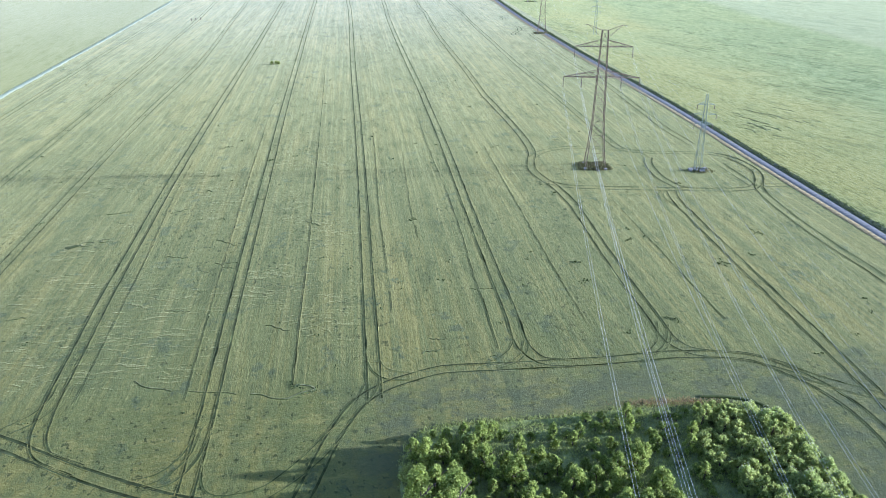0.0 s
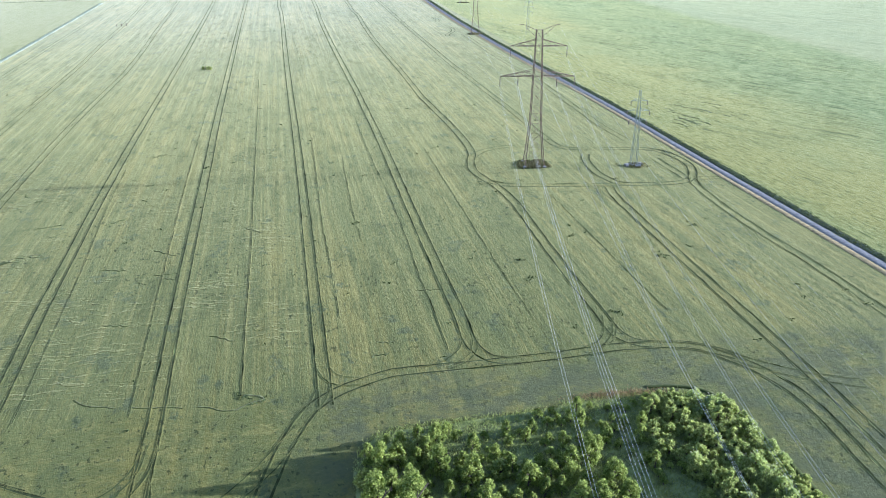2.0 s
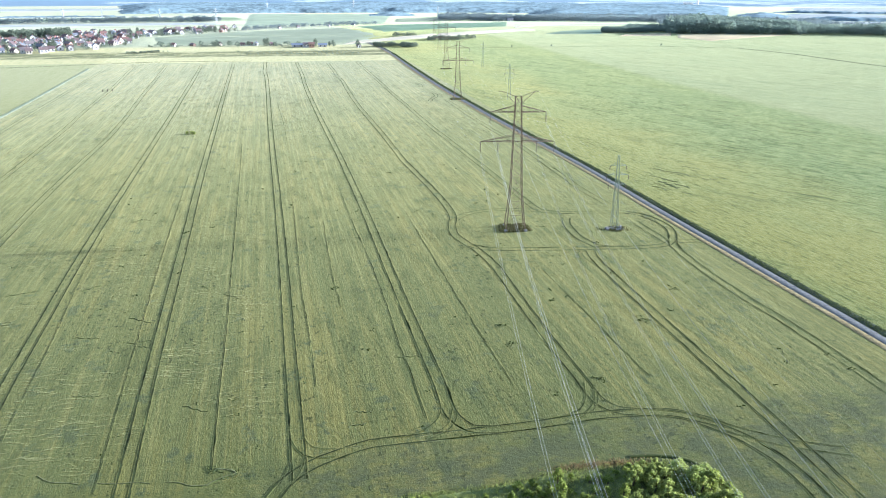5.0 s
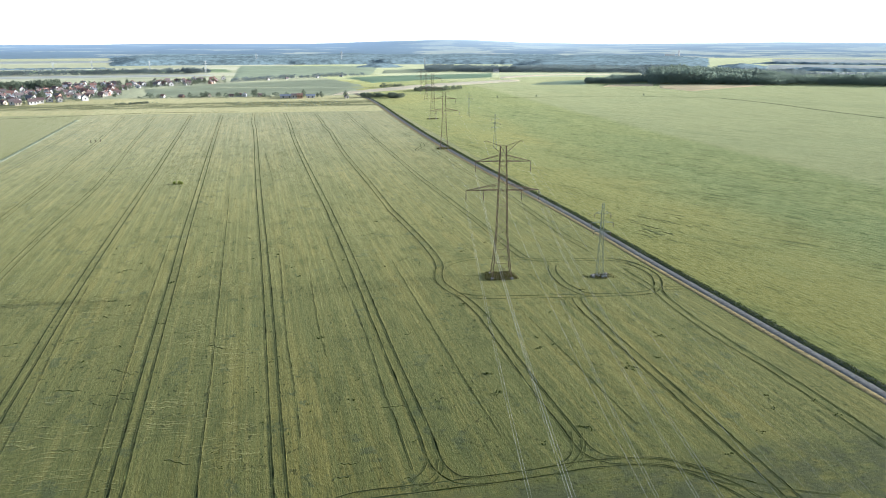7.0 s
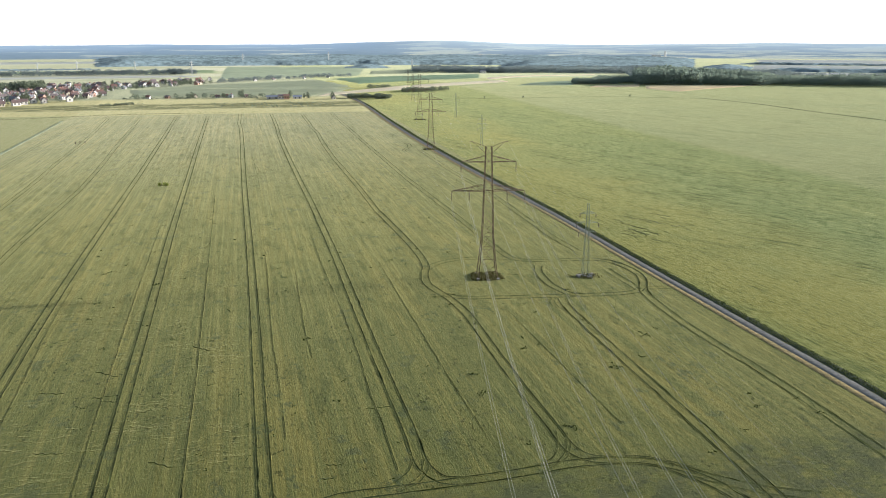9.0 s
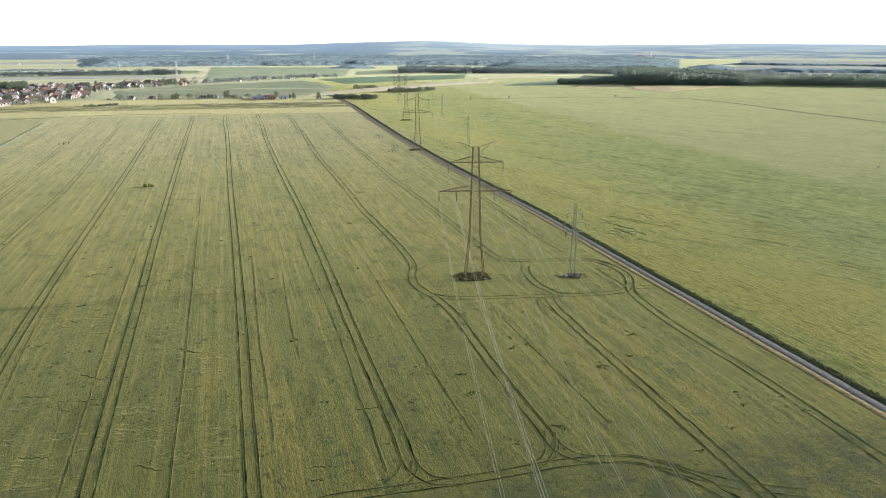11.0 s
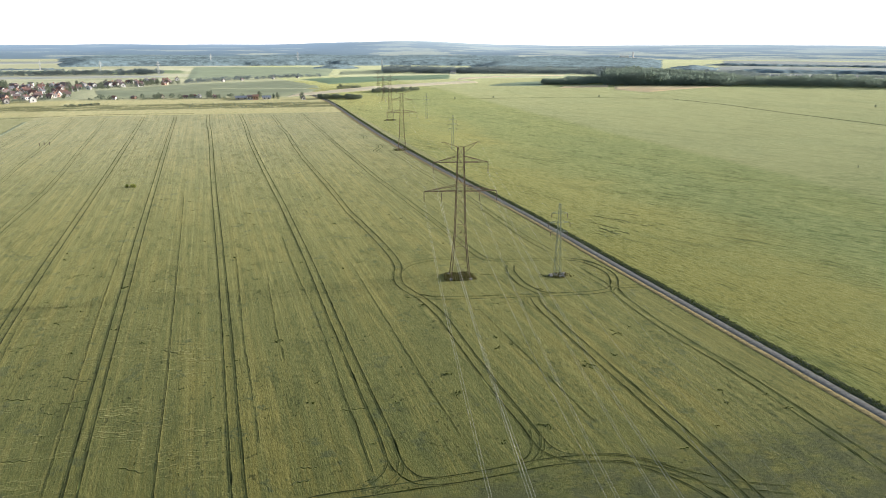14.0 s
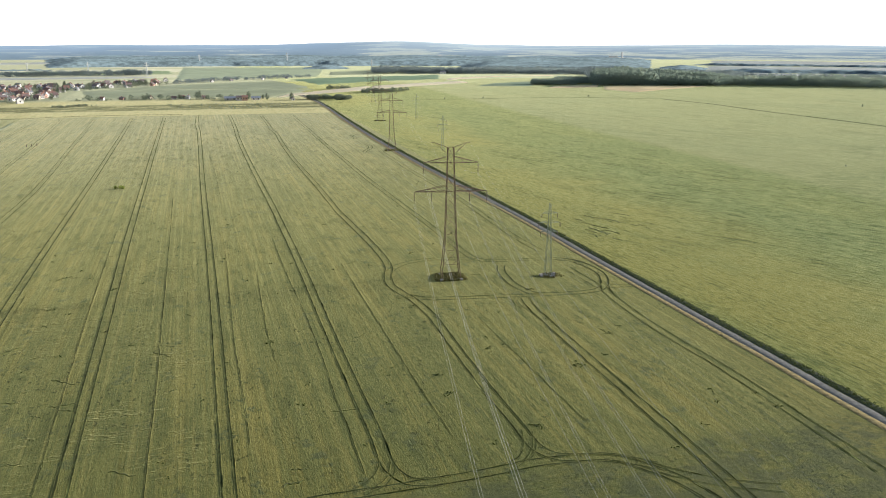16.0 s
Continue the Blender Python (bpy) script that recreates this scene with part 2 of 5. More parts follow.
    # another, paler crop beyond a clear boundary
    pale_on = m.math("MULTIPLY", m.band(m.math("ADD", x, m.math("MULTIPLY", patchy, 12.0)), 240, 253), m.band(m.math("ADD", y, m.math("MULTIPLY", patchy, 14.0)), 180, 330, 0.25, 0.72))
    east = m.mix(pale_on, east, m.mix(m.band(patchy, 0.4, 0.66), (0.20, 0.205, 0.058), (0.145, 0.172, 0.048)))
    calm = m.band(pale_on, 0, 1, 1.0, 0.45)
    # dark streaks and strokes: shade of crevices between laid rows, put into the colour
    east = m.mix(m.math("MULTIPLY", calm, m.band(streak, 0.51, 0.62, 0, 0.62)), east, (0.060, 0.088, 0.016))
    east = m.mix(m.math("MULTIPLY", calm, m.band(streak, 0.48, 0.36, 0, 0.35)), east, (0.26, 0.25, 0.055))
    east = m.mix(m.math("MULTIPLY", calm, m.band(gust, 0.55, 0.66, 0, 0.35)), east, (0.045, 0.075, 0.018))
    east = m.mix(m.math("MULTIPLY", calm, m.math("MULTIPLY", m.band(gust, 0.44, 0.60), m.band(stroke, 0.575, 0.64, 0, 0.7))), east, (0.022, 0.040, 0.008))
    east = m.mix(m.band(fine, 0.50, 0.64, 0, 0.35), east, (0.06, 0.085, 0.02))
    # the strip to the west and the land beyond the fields
    west = m.mix(m.band(blot, 0.3, 0.7), (0.150, 0.165, 0.034), (0.178, 0.182, 0.042))
    west = m.mix(m.band(fine, 0.5, 0.75, 0, 0.4), west, (0.1, 0.13, 0.04))
    # far ground tones greyed and cooled: distance haze put into the colours
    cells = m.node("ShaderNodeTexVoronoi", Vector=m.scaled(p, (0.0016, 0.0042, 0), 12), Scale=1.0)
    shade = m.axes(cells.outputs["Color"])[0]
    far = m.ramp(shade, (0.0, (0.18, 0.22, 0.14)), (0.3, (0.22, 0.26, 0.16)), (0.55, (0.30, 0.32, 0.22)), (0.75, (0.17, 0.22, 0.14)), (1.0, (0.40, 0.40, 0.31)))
    rough_edge = m.math("MULTIPLY", m.math("SUBTRACT", m.noise(p, 0.35, 3), 0.5), 1.6)
    xe = m.math("ADD", x, rough_edge)
    ye = m.math("ADD", m.math("ADD", y, m.math("MULTIPLY", x, 0.24)), m.math("MULTIPLY", rough_edge, 3.0))
    dry = m.mix(m.band(mid, 0.35, 0.7), (0.46, 0.39, 0.145), (0.36, 0.33, 0.11))
    c = m.mix(m.band(xe, 108.0, 108.8), main, east)
    c = m.mix(m.band(xe, -134.6, -135.4), c, west)
    beyond = m.math("MULTIPLY", m.band(ye, 657, 663), m.band(xe, 106.6, 105.4))
    tussock = m.noise(m.scaled(p, (0.05, 0.09, 0.1)), 1.0, 5, 0.65)
    olive_strip = m.math("MULTIPLY", m.math("MULTIPLY", m.band(ye, 700, 712), m.band(ye, 768, 752)), m.band(tussock, 0.38, 0.54, 0.25, 0.9))
    dry = m.mix(olive_strip, dry, m.mix(m.band(fine, 0.4, 0.6), (0.085, 0.10, 0.03), (0.14, 0.15, 0.042)))
    c = m.mix(beyond, c, dry)
    d = m.node("ShaderNodeVectorMath", i0=p)
    d.operation = "LENGTH"
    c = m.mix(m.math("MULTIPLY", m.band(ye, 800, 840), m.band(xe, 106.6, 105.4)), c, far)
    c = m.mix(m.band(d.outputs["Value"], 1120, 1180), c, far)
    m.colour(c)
    in_east = m.band(x, 107, 109)
    lump = m.math("MULTIPLY", m.math("ADD", streak, m.math("MULTIPLY", stroke, -0.6)), m.math("MULTIPLY", m.math("MULTIPLY", in_east, calm), 1.3))
    h = m.math("ADD", m.math("MULTIPLY", m.math("ADD", m.math("MULTIPLY", fine, 0.75), lump), 0.6), m.math("ADD", m.math("MULTIPLY", grain, 0.25), m.math("ADD", m.math("MULTIPLY", mid, 0.5), m.math("ADD", m.math("MULTIPLY", bent, 0.45), m.math("MULTIPLY", seed_row, 0.12)))))
    m.bump(h, 0.6, 0.45)
    # sheen of the fuzzy ears at a low angle, also standing in for haze
    ears = m.math("MULTIPLY", m.band(fine, 0.44, 0.64, 0.48, 0.36), m.math("MULTIPLY", m.band(mid, 0.50, 0.64, 1.05, 0.72), m.math("MULTIPLY", m.band(lane, 0.42, 0.62, 1.05, 0.86), m.band(seed_row, 0.46, 0.60, 1.04, 0.88))))
    ears = m.math("MULTIPLY", m.math("MULTIPLY", ears, m.band(spots, 0, 1, 1.0, 0.2)), m.math("MULTIPLY", m.math("MULTIPLY", m.band(thin_crop, 0, 1, 1.0, 0.6), m.band(south, 0, 1, 1.0, 0.72)), m.math("MULTIPLY", m.band(xe, -134.6, -135.4, 1.0, 0.78), m.math("MULTIPLY", m.band(beyond, 0, 1, 1.0, 0.82), m.band(m.math("MULTIPLY", olive_strip, beyond), 0, 1, 1.0, 0.4)))))
    ears_east = m.math("MULTIPLY", m.band(streak, 0.42, 0.60, 0.55, 0.30), m.math("MULTIPLY", m.band(gust, 0.50, 0.66, 1.05, 0.8), m.band(stroke, 0.57, 0.64, 1.0, 0.4)))
    ears_east = m.math("MAXIMUM", ears_east, m.math("MULTIPLY", pale_on, m.band(gust, 0.40, 0.64, 0.62, 0.46)))
    m.put(m.math("MULTIPLY", m.math("ADD", m.math("MULTIPLY", ears, m.band(x, 109, 107)), m.math("MULTIPLY", ears_east, in_east)), 0.66), m.b.inputs["Sheen Weight"])
    m.b.inputs["Sheen Roughness"].default_value = 0.45
    # tint pales up the field: distance haze put into the colour
    m.put(m.mix(in_east, m.mix(m.band(y, 180, 600), (1.0, 0.97, 0.42), (1.0, 0.98, 0.62)), m.mix(pale_on, (0.99, 1.0, 0.47), (0.98, 1.0, 0.60))), m.b.inputs["Sheen Tint"])
    return m.m


def plain(name, colour, rough=0.8, vary=0.25, scale=2.0, metal=0.0, bump=0.0, world_space=False):
    m = Mat(name, rough, 0.3)
    v = m.pos() if world_space else m.local()
    n = m.noise(v, scale, 4, 0.6)
    lo = tuple(c * (1 - vary) for c in colour)
    hi = tuple(min(1, c * (1 + vary)) for c in colour)
    m.b.inputs["Metallic"].default_value = metal
    if bump:
        m.bump(n, 0.6, bump)
    return m.colour(m.mix(m.band(n, 0.3, 0.7), lo, hi))


def leaf(name, dark, light, through_leaf=0.3, spec=0.25, soft=False):
    """Foliage: each clump of leaves has its own shade, and light comes through it. soft: normals bent up and towards
    the camera, to smooth and brighten the shading.
    """
    m = Mat(name, 0.65, spec)
    g = m.t.nodes.new("ShaderNodeNewGeometry")
    if soft:
        lean = m.node("ShaderNodeVectorMath", i0=g.outputs["Normal"], i1=(0.28, 0.28, 0.28))
        lean.operation = "MULTIPLY"
        lift = m.node("ShaderNodeVectorMath", i0=lean.outputs[0], i1=(0.12, -0.45, 0.75))
        m.put(lift.outputs[0], m.b.inputs["Normal"])
    o = m.t.nodes.new("ShaderNodeObjectInfo")
    r = m.math("ADD", m.math("MULTIPLY", g.outputs["Random Per Island"], 0.75), m.math("MULTIPLY", o.outputs["Random"], 0.25))
    c = m.ramp(r, (0.1, dark), (0.9, light))
    m.colour(c)
    tr = m.node("ShaderNodeBsdfTranslucent", Color=c)
    mixed = m.node("ShaderNodeMixShader", i0=through_leaf, i1=m.b.outputs[0], i2=tr.outputs[0])
    m.put(mixed.outputs[0], m.t.nodes["Material Output"].inputs[0])
    return m.m


CROPS = crop_ground()
# dark pressed soil, with the standing crop's shade put into the colour
RUT = plain("pressed wheel rut", (0.042, 0.053, 0.018), 0.95, 0.45, 0.8, world_space=True)
RUT_FAINT = plain("faint wheel rut", (0.064, 0.078, 0.024), 0.95, 0.35, 0.6, world_space=True)
for rut in (RUT, RUT_FAINT):
    rut.node_tree.nodes["Principled BSDF"].inputs["Specular IOR Level"].default_value = 0.0
    rut.node_tree.nodes["Principled BSDF"].inputs["Sheen Weight"].default_value = 0.05
    rut.node_tree.nodes["Principled BSDF"].inputs["Sheen Tint"].default_value = (0.99, 0.97, 0.60, 1)
STALKS = plain("pale laid stalks", (0.145, 0.148, 0.052), 0.9, 0.35, 1.5, bump=0.1, world_space=True)
# dark green that stands for the shade beside the bent stalks
LAID_SHADE = plain("painted shade beside laid stalks", (0.10, 0.13, 0.028), 0.95, 0.4, 0.9, world_space=True)
LAID_SHADE.node_tree.nodes["Principled BSDF"].inputs["Sheen Weight"].default_value = 0.2
LAID_SHADE.node_tree.nodes["Principled BSDF"].inputs["Sheen Tint"].default_value = (0.95, 1.0, 0.47, 1)
DRY_VERGE = plain("dry verge grass", (0.32, 0.25, 0.10), 0.95, 0.35, 1.2, bump=0.2, world_space=True)
TRACK = plain("gravel track", (0.20, 0.195, 0.168), 0.95, 0.25, 1.5, bump=0.05, world_space=True)
STEEL = plain("weathered brown steel", (0.27, 0.195, 0.13), 0.7, 0.35, 0.8, metal=0.2)
GREY_STEEL = plain("grey-green galvanised steel", (0.36, 0.40, 0.31), 0.55, 0.2, 0.8, metal=0.3)
ALU = plain("aluminium cable", (0.62, 0.61, 0.53), 0.7, 0.1, 1.0, metal=0.0)
PALE_STEEL = plain("pale galvanised steel", (0.46, 0.48, 0.47), 0.6, 0.1, 0.8, metal=0.1)
GLASS_DISC = plain("brown porcelain", (0.16, 0.11, 0.09), 0.3, 0.15, 3.0)
CONCRETE = plain("pale concrete", (0.31, 0.30, 0.27), 0.9, 0.3, 3.0)
BARK = plain("bark", (0.13, 0.10, 0.075), 0.95, 0.35, 6.0, bump=0.05)
LEAF_YOUNG = leaf("fresh yellow-green leaves", (0.155, 0.215, 0.04), (0.52, 0.575, 0.135), 0.5, 0.08)
LEAF_OLIVE = leaf("olive leaves", (0.23, 0.295, 0.07), (0.62, 0.65, 0.19), 0.5, 0.08)
LEAF_PALE = leaf("pale grey-green leaves", (0.30, 0.38, 0.09), (0.66, 0.70, 0.24), 0.5, 0.12)
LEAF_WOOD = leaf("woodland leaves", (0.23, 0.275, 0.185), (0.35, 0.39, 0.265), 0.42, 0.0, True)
# lighter copy of the woodland leaves: lit tops and haze put into the colour
LEAF_EDGE = leaf("haze-lightened woodland leaves", (0.36, 0.44, 0.34), (0.40, 0.48, 0.37), 0.35, 0.0, True)
# bluer copy for woods farther off, haze put into the colour
LEAF_MID = leaf("haze-blue woodland leaves", (0.30, 0.36, 0.345), (0.34, 0.40, 0.38), 0.35, 0.0, True)
def treetops(name, colour, vary, scale):
    """The roof of a far wood, its normals bent towards one slant so that it shades uniformly."""
    m = Mat(name, 1.0, 0.0)
    p = m.pos()
    n = m.math("ADD", m.math("MULTIPLY", m.noise(m.scaled(p, (1, 1, 0.2)), scale, 5, 0.7), 0.7), m.math("MULTIPLY", m.noise(p, scale * 0.15, 3), 0.3))
    slant = m.node("ShaderNodeVectorMath", i0=m.t.nodes.new("ShaderNodeNewGeometry").outputs["Normal"], i1=(0.22, 0.22, 0.22))
    slant.operation = "MULTIPLY"
    m.put(m.node("ShaderNodeVectorMath", i0=slant.outputs[0], i1=(0.4, -0.3, 0.7)).outputs[0], m.b.inputs["Normal"])
    return m.colour(m.mix(m.band(n, 0.36, 0.64), tuple(c * (1 - vary) for c in colour), tuple(c * (1 + vary) for c in colour)))


# blue-grey treetop tones: distance haze put into the colours
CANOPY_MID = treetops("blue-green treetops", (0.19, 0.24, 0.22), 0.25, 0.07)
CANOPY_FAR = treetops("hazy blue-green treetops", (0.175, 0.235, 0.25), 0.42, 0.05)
GRASS = leaf("rough meadow grass", (0.26, 0.31, 0.075), (0.52, 0.54, 0.17), 0.5, 0.08)
MEADOW = plain("meadow turf", (0.215, 0.235, 0.075), 0.95, 0.45, 0.5, bump=0.3, world_space=True)
VERGE_GRASS = leaf("tall green verge grass", (0.06, 0.085, 0.03), (0.14, 0.17, 0.055), 0.25)
RED_WEED = leaf("reddish sorrel", (0.33, 0.24, 0.10), (0.50, 0.37, 0.17), 0.3)
FOOT_WEED = leaf("brownish rough weeds", (0.12, 0.115, 0.04), (0.26, 0.24, 0.085), 0.3)
# verge grass darkened by colour for the shade cast by the eastern crop
SHADE_VERGE = plain("rank grass with painted shade", (0.05, 0.064, 0.032), 0.95, 0.4, 1.2, bump=0.2, world_space=True)
BLOSSOM = leaf("creamy elder blossom", (0.50, 0.49, 0.28), (0.66, 0.64, 0.42), 0.25)
WALLS = [plain(n, c, 0.9, 0.12, 0.5) for n, c in (("white render", (0.68, 0.66, 0.62)), ("cream render", (0.62, 0.55, 0.42)), ("grey render", (0.46, 0.44, 0.41)), ("brick", (0.33, 0.17, 0.12)), ("salmon render", (0.52, 0.33, 0.25)))]
ROOFS = [plain(n, c, 0.85, 0.25, 1.2) for n, c in (("red tiles", (0.23, 0.135, 0.11)), ("brown tiles", (0.18, 0.13, 0.12)), ("slate", (0.19, 0.195, 0.21)), ("orange tiles", (0.32, 0.20, 0.15)), ("blue sheet", (0.24, 0.27, 0.32)), ("weathered tiles", (0.23, 0.19, 0.18)))]
WINDOW = Mat("dark window glass", 0.15, 0.5).colour((0.03, 0.035, 0.04))
SAND = plain("bare sandy field", (0.85, 0.73, 0.48), 0.95, 0.15, 0.02, world_space=True)
# several far crops are greyed and paled, with distance haze in their colours
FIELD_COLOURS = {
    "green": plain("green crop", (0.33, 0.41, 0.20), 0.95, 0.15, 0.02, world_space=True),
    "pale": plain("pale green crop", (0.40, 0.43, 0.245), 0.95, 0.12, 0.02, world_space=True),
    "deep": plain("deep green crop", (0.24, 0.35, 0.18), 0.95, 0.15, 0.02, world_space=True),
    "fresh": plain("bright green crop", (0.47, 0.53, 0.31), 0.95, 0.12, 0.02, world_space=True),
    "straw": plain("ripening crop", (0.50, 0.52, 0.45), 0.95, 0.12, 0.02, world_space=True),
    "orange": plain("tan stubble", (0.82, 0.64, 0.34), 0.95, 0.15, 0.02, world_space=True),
    "blue": plain("crop in painted spur shadow", (0.27, 0.34, 0.20), 0.95, 0.2, 0.02, world_space=True),
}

# ---------------------------------------------------------------- the ground: one sheet out to the horizon
def steps(*spans):
    out = [np.linspace(a, b, max(2, int(round(abs(b - a) / s)) + 1))[:-1] for a, b, s in spans]
    return np.concatenate(out + [[spans[-1][1]]])


def build_ground():
    xs = steps((-4990, -1500, 180), (-1500, -500, 60), (-500, -140, 14), (-140, -60, 2.0), (-60, 110, 1.0), (110, 260, 2.5), (260, 700, 11), (700, 1500, 45), (1500, 4990, 130))
    ys = steps((-4990, -1500, 400), (-1500, -200, 100), (-200, 45, 16), (45, 210, 1.0), (210, 420, 2.2), (420, 760, 6), (760, 1400, 22), (1400, 2600, 60), (2600, 4990, 75))
    gx, gy = np.meshgrid(xs, ys)
    z = land(gx, gy)
    near = (gy > 45) & (gy < 760) & (np.abs(gx) < 300)
    relief = rng.normal(0, 0.010, gx.shape) + 0.006 * np.sin(gx * 1.7 + 0.6 * np.sin(gy * 0.21))
    z = z + np.where(near, relief, 0)
    verts = np.stack([gx.ravel(), gy.ravel(), z.ravel()], 1)
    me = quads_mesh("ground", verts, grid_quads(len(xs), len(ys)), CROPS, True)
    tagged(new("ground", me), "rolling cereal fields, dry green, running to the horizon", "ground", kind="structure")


build_ground()


def strip(name, path, width, lift, material, ragged=0.0, seed=0, step=1.5):
    """A draped strip along a smooth path through the given plan points."""
    r = np.random.default_rng(seed)
    pts = [Vector(p).to_3d() for p in path]
    pts = [pts[0] * 2 - pts[1]] + pts + [pts[-1] * 2 - pts[-2]]
    line = []
    for a, b, c, d in zip(pts, pts[1:], pts[2:], pts[3:]):
        n = max(2, int((c - b).length / step))
        for i in range(n):
            t = i / n
            line.append(0.5 * ((2 * b) + (c - a) * t + (2 * a - 5 * b + 4 * c - d) * t * t + (3 * b - a - 3 * c + d) * t ** 3))
    line.append(pts[-2])
    line = np.array([[p.x, p.y] for p in line])
    tan = np.gradient(line, axis=0)
    tan /= np.linalg.norm(tan, axis=1)[:, None]
    side = np.stack([tan[:, 1], -tan[:, 0]], 1)
    lo = line - side * (width / 2 * (1 + ragged * r.uniform(-1, 1, len(line))))[:, None]
    hi = line + side * (width / 2 * (1 + ragged * r.uniform(-1, 1, len(line))))[:, None]
    rows = [lo, lo * 0.8 + line * 0.2, line, hi * 0.8 + line * 0.2, hi]
    xy = np.stack(rows, 1).reshape(-1, 2)
    z = land(xy[:, 0], xy[:, 1]) + np.tile([-0.04, lift - 0.015, lift, lift - 0.015, -0.04], len(line))
    return quads_mesh(name, np.c_[xy, z], grid_quads(5, len(line)), material)


def smooth_line(path, step):
    pts = [Vector(p).to_3d() for p in path]
    pts = [pts[0] * 2 - pts[1]] + pts + [pts[-1] * 2 - pts[-2]]
    line = []
    for a, b, c, d in zip(pts, pts[1:], pts[2:], pts[3:]):
        n = max(2, int((c - b).length / step))
        for i in range(n):
            t = i / n
            q = 0.5 * ((2 * b) + (c - a) * t + (2 * a - 5 * b + 4 * c - d) * t * t + (3 * b - a - 3 * c + d) * t ** 3)
            line.append((q.x, q.y))
    line.append((pts[-2].x, pts[-2].y))
    return np.array(line)


def rut_mesh(name, path, width, wall, bed, seed):
    """A wheel rut: a flat dark bed, shade included in its colour, between two low rims of pushed-up soil and stalks."""
    r = np.random.default_rng(seed)
    line = smooth_line(path, 1.2)
    tan = np.gradient(line, axis=0)
    tan /= np.linalg.norm(tan, axis=1)[:, None]
    side = np.stack([tan[:, 1], -tan[:, 0]], 1)
    n = len(line)
    h = width / 2
    across = np.array([-h - 0.30, -h - 0.06, -h, h, h + 0.06, h + 0.30])[None, :] + r.normal(0, 0.035, (n, 6))
    rise = np.array([-0.05, wall, 0.07, 0.07, wall, -0.05])[None, :] * np.where(np.arange(6) % 5 == 0, 1, 1 + 0.12 * r.normal(size=(n, 6)))
    rise[:, 2:4] = 0.034
    xy = line[:, None, :] + side[:, None, :] * across[..., None]
    z = land(xy[..., 0], xy[..., 1]) + rise
    me = quads_mesh(name, np.concatenate([xy, z[..., None]], 2).reshape(-1, 3), grid_quads(6, n), CROPS)
    me.materials.append(bed)
    me.polygons.foreach_set("material_index", np.tile([0, 0, 1, 0, 0], n - 1).astype(np.int32))
    return me


def offset_path(path, off):
    pts = np.array(path, float)
    tan = np.gradient(pts, axis=0)
    tan /= np.linalg.norm(tan, axis=1)[:, None]
    return pts + off * np.stack([tan[:, 1], -tan[:, 0]], 1)


# ---------------------------------------------------------------- tramlines: pairs of wheel ruts through the crop
def far_edge(x):
    return 648 - 0.24 * x


def straight(x, y0, y1=None, sway=0.1):
    """A line along the drilling direction, which leans a little to the west."""
    y1 = far_edge(x) if y1 is None else y1
    ys = np.linspace(y0, y1, 9)
    return [(x - 0.00438 * y + sway * math.sin(y * 0.013 + x), y) for y in ys]


def ruts(path, bed=None, offsets=(-1.02, 1.02), width=0.31):
    """A pass of a tractor: two wheel ruts, or one where the other was not pressed in."""
    bed = bed or RUT
    tram = thing("tramline", "pair of dark wheel ruts pressed through the cereal crop" if len(offsets) > 1 else "single dark wheel rut curving through the cereal crop", "wheel ruts", "tramlines", "structure")
    for off in offsets:
        seed = int(abs(path[0][0] * 13 + path[-1][1] * 7)) + int(off > 0)
        strong = bed is RUT
        part("wheel_rut", rut_mesh("wheel_rut", offset_path(path, off), width if strong else width * 0.8, 0.045 if strong else 0.04, bed, seed), tram)


def turn_rut(path):
    ruts(path, RUT_FAINT, (0.0,), 0.24)


# long passes up the field, in the fainter colour far off, for the fade with distance
ruts(straight(-120, 150, 640), RUT_FAINT)
ruts([(-94.0, 120), (-93.6, 200), (-94.0, 330), (-94.6, 390), (-96.2, 436), (-98.2, 536), (-104, 668)], RUT_FAINT)
ruts([(-72.5, 101), (-72.8, 170), (-73.2, 265), (-72.0, 316), (-71.0, 355), (-71.2, 385)], RUT_FAINT, width=0.36)
ruts([(-71.2, 385), (-72.2, 426), (-74.4, 490), (-76.2, 560), (-79.2, 660)], RUT_FAINT, width=0.3)
ruts([(-38.5, 82.2), (-42.7, 84.8), (-44.4, 86.3), (-45.8, 89.3), (-46.5, 93.1), (-47.1, 101), (-47.6, 114), (-48.4, 133), (-48.9, 158), (-49.6, 190), (-50, 240), (-50, 320)])
ruts([(-50, 320), (-50.1, 400), (-50.5, 470), (-50.9, 556), (-52.1, 655)], RUT_FAINT, width=0.42)
ruts([(-24.3, 74), (-24.2, 82), (-24.2, 94), (-24.5, 109), (-24.9, 133), (-25.3, 168), (-25.8, 215), (-26.4, 260), (-26.8, 330)])
ruts([(-26.8, 330), (-27.0, 385), (-27.4, 447), (-27.7, 547), (-27.8, 648)], RUT_FAINT, width=0.42)
ruts([(-0.9, 92.8), (-0.85, 103), (-0.9, 133), (-0.9, 180), (-1.2, 240), (-1.7, 300), (-2.0, 345)])
ruts([(-2.0, 345), (-2.2, 400), (-2.3, 466), (-2.7, 549), (-3.9, 590), (-3.5, 615), (-3.1, 658)], RUT_FAINT, width=0.42)
ruts([(37, 98.2), (30.6, 98.3), (27.4, 98.7), (25.0, 99.6), (23.7, 101.8), (22.9, 105.2), (23.0, 110), (23.2, 116), (23.1, 140), (23.2, 175), (23.4, 205), (23.4, 240), (23.0, 300)])
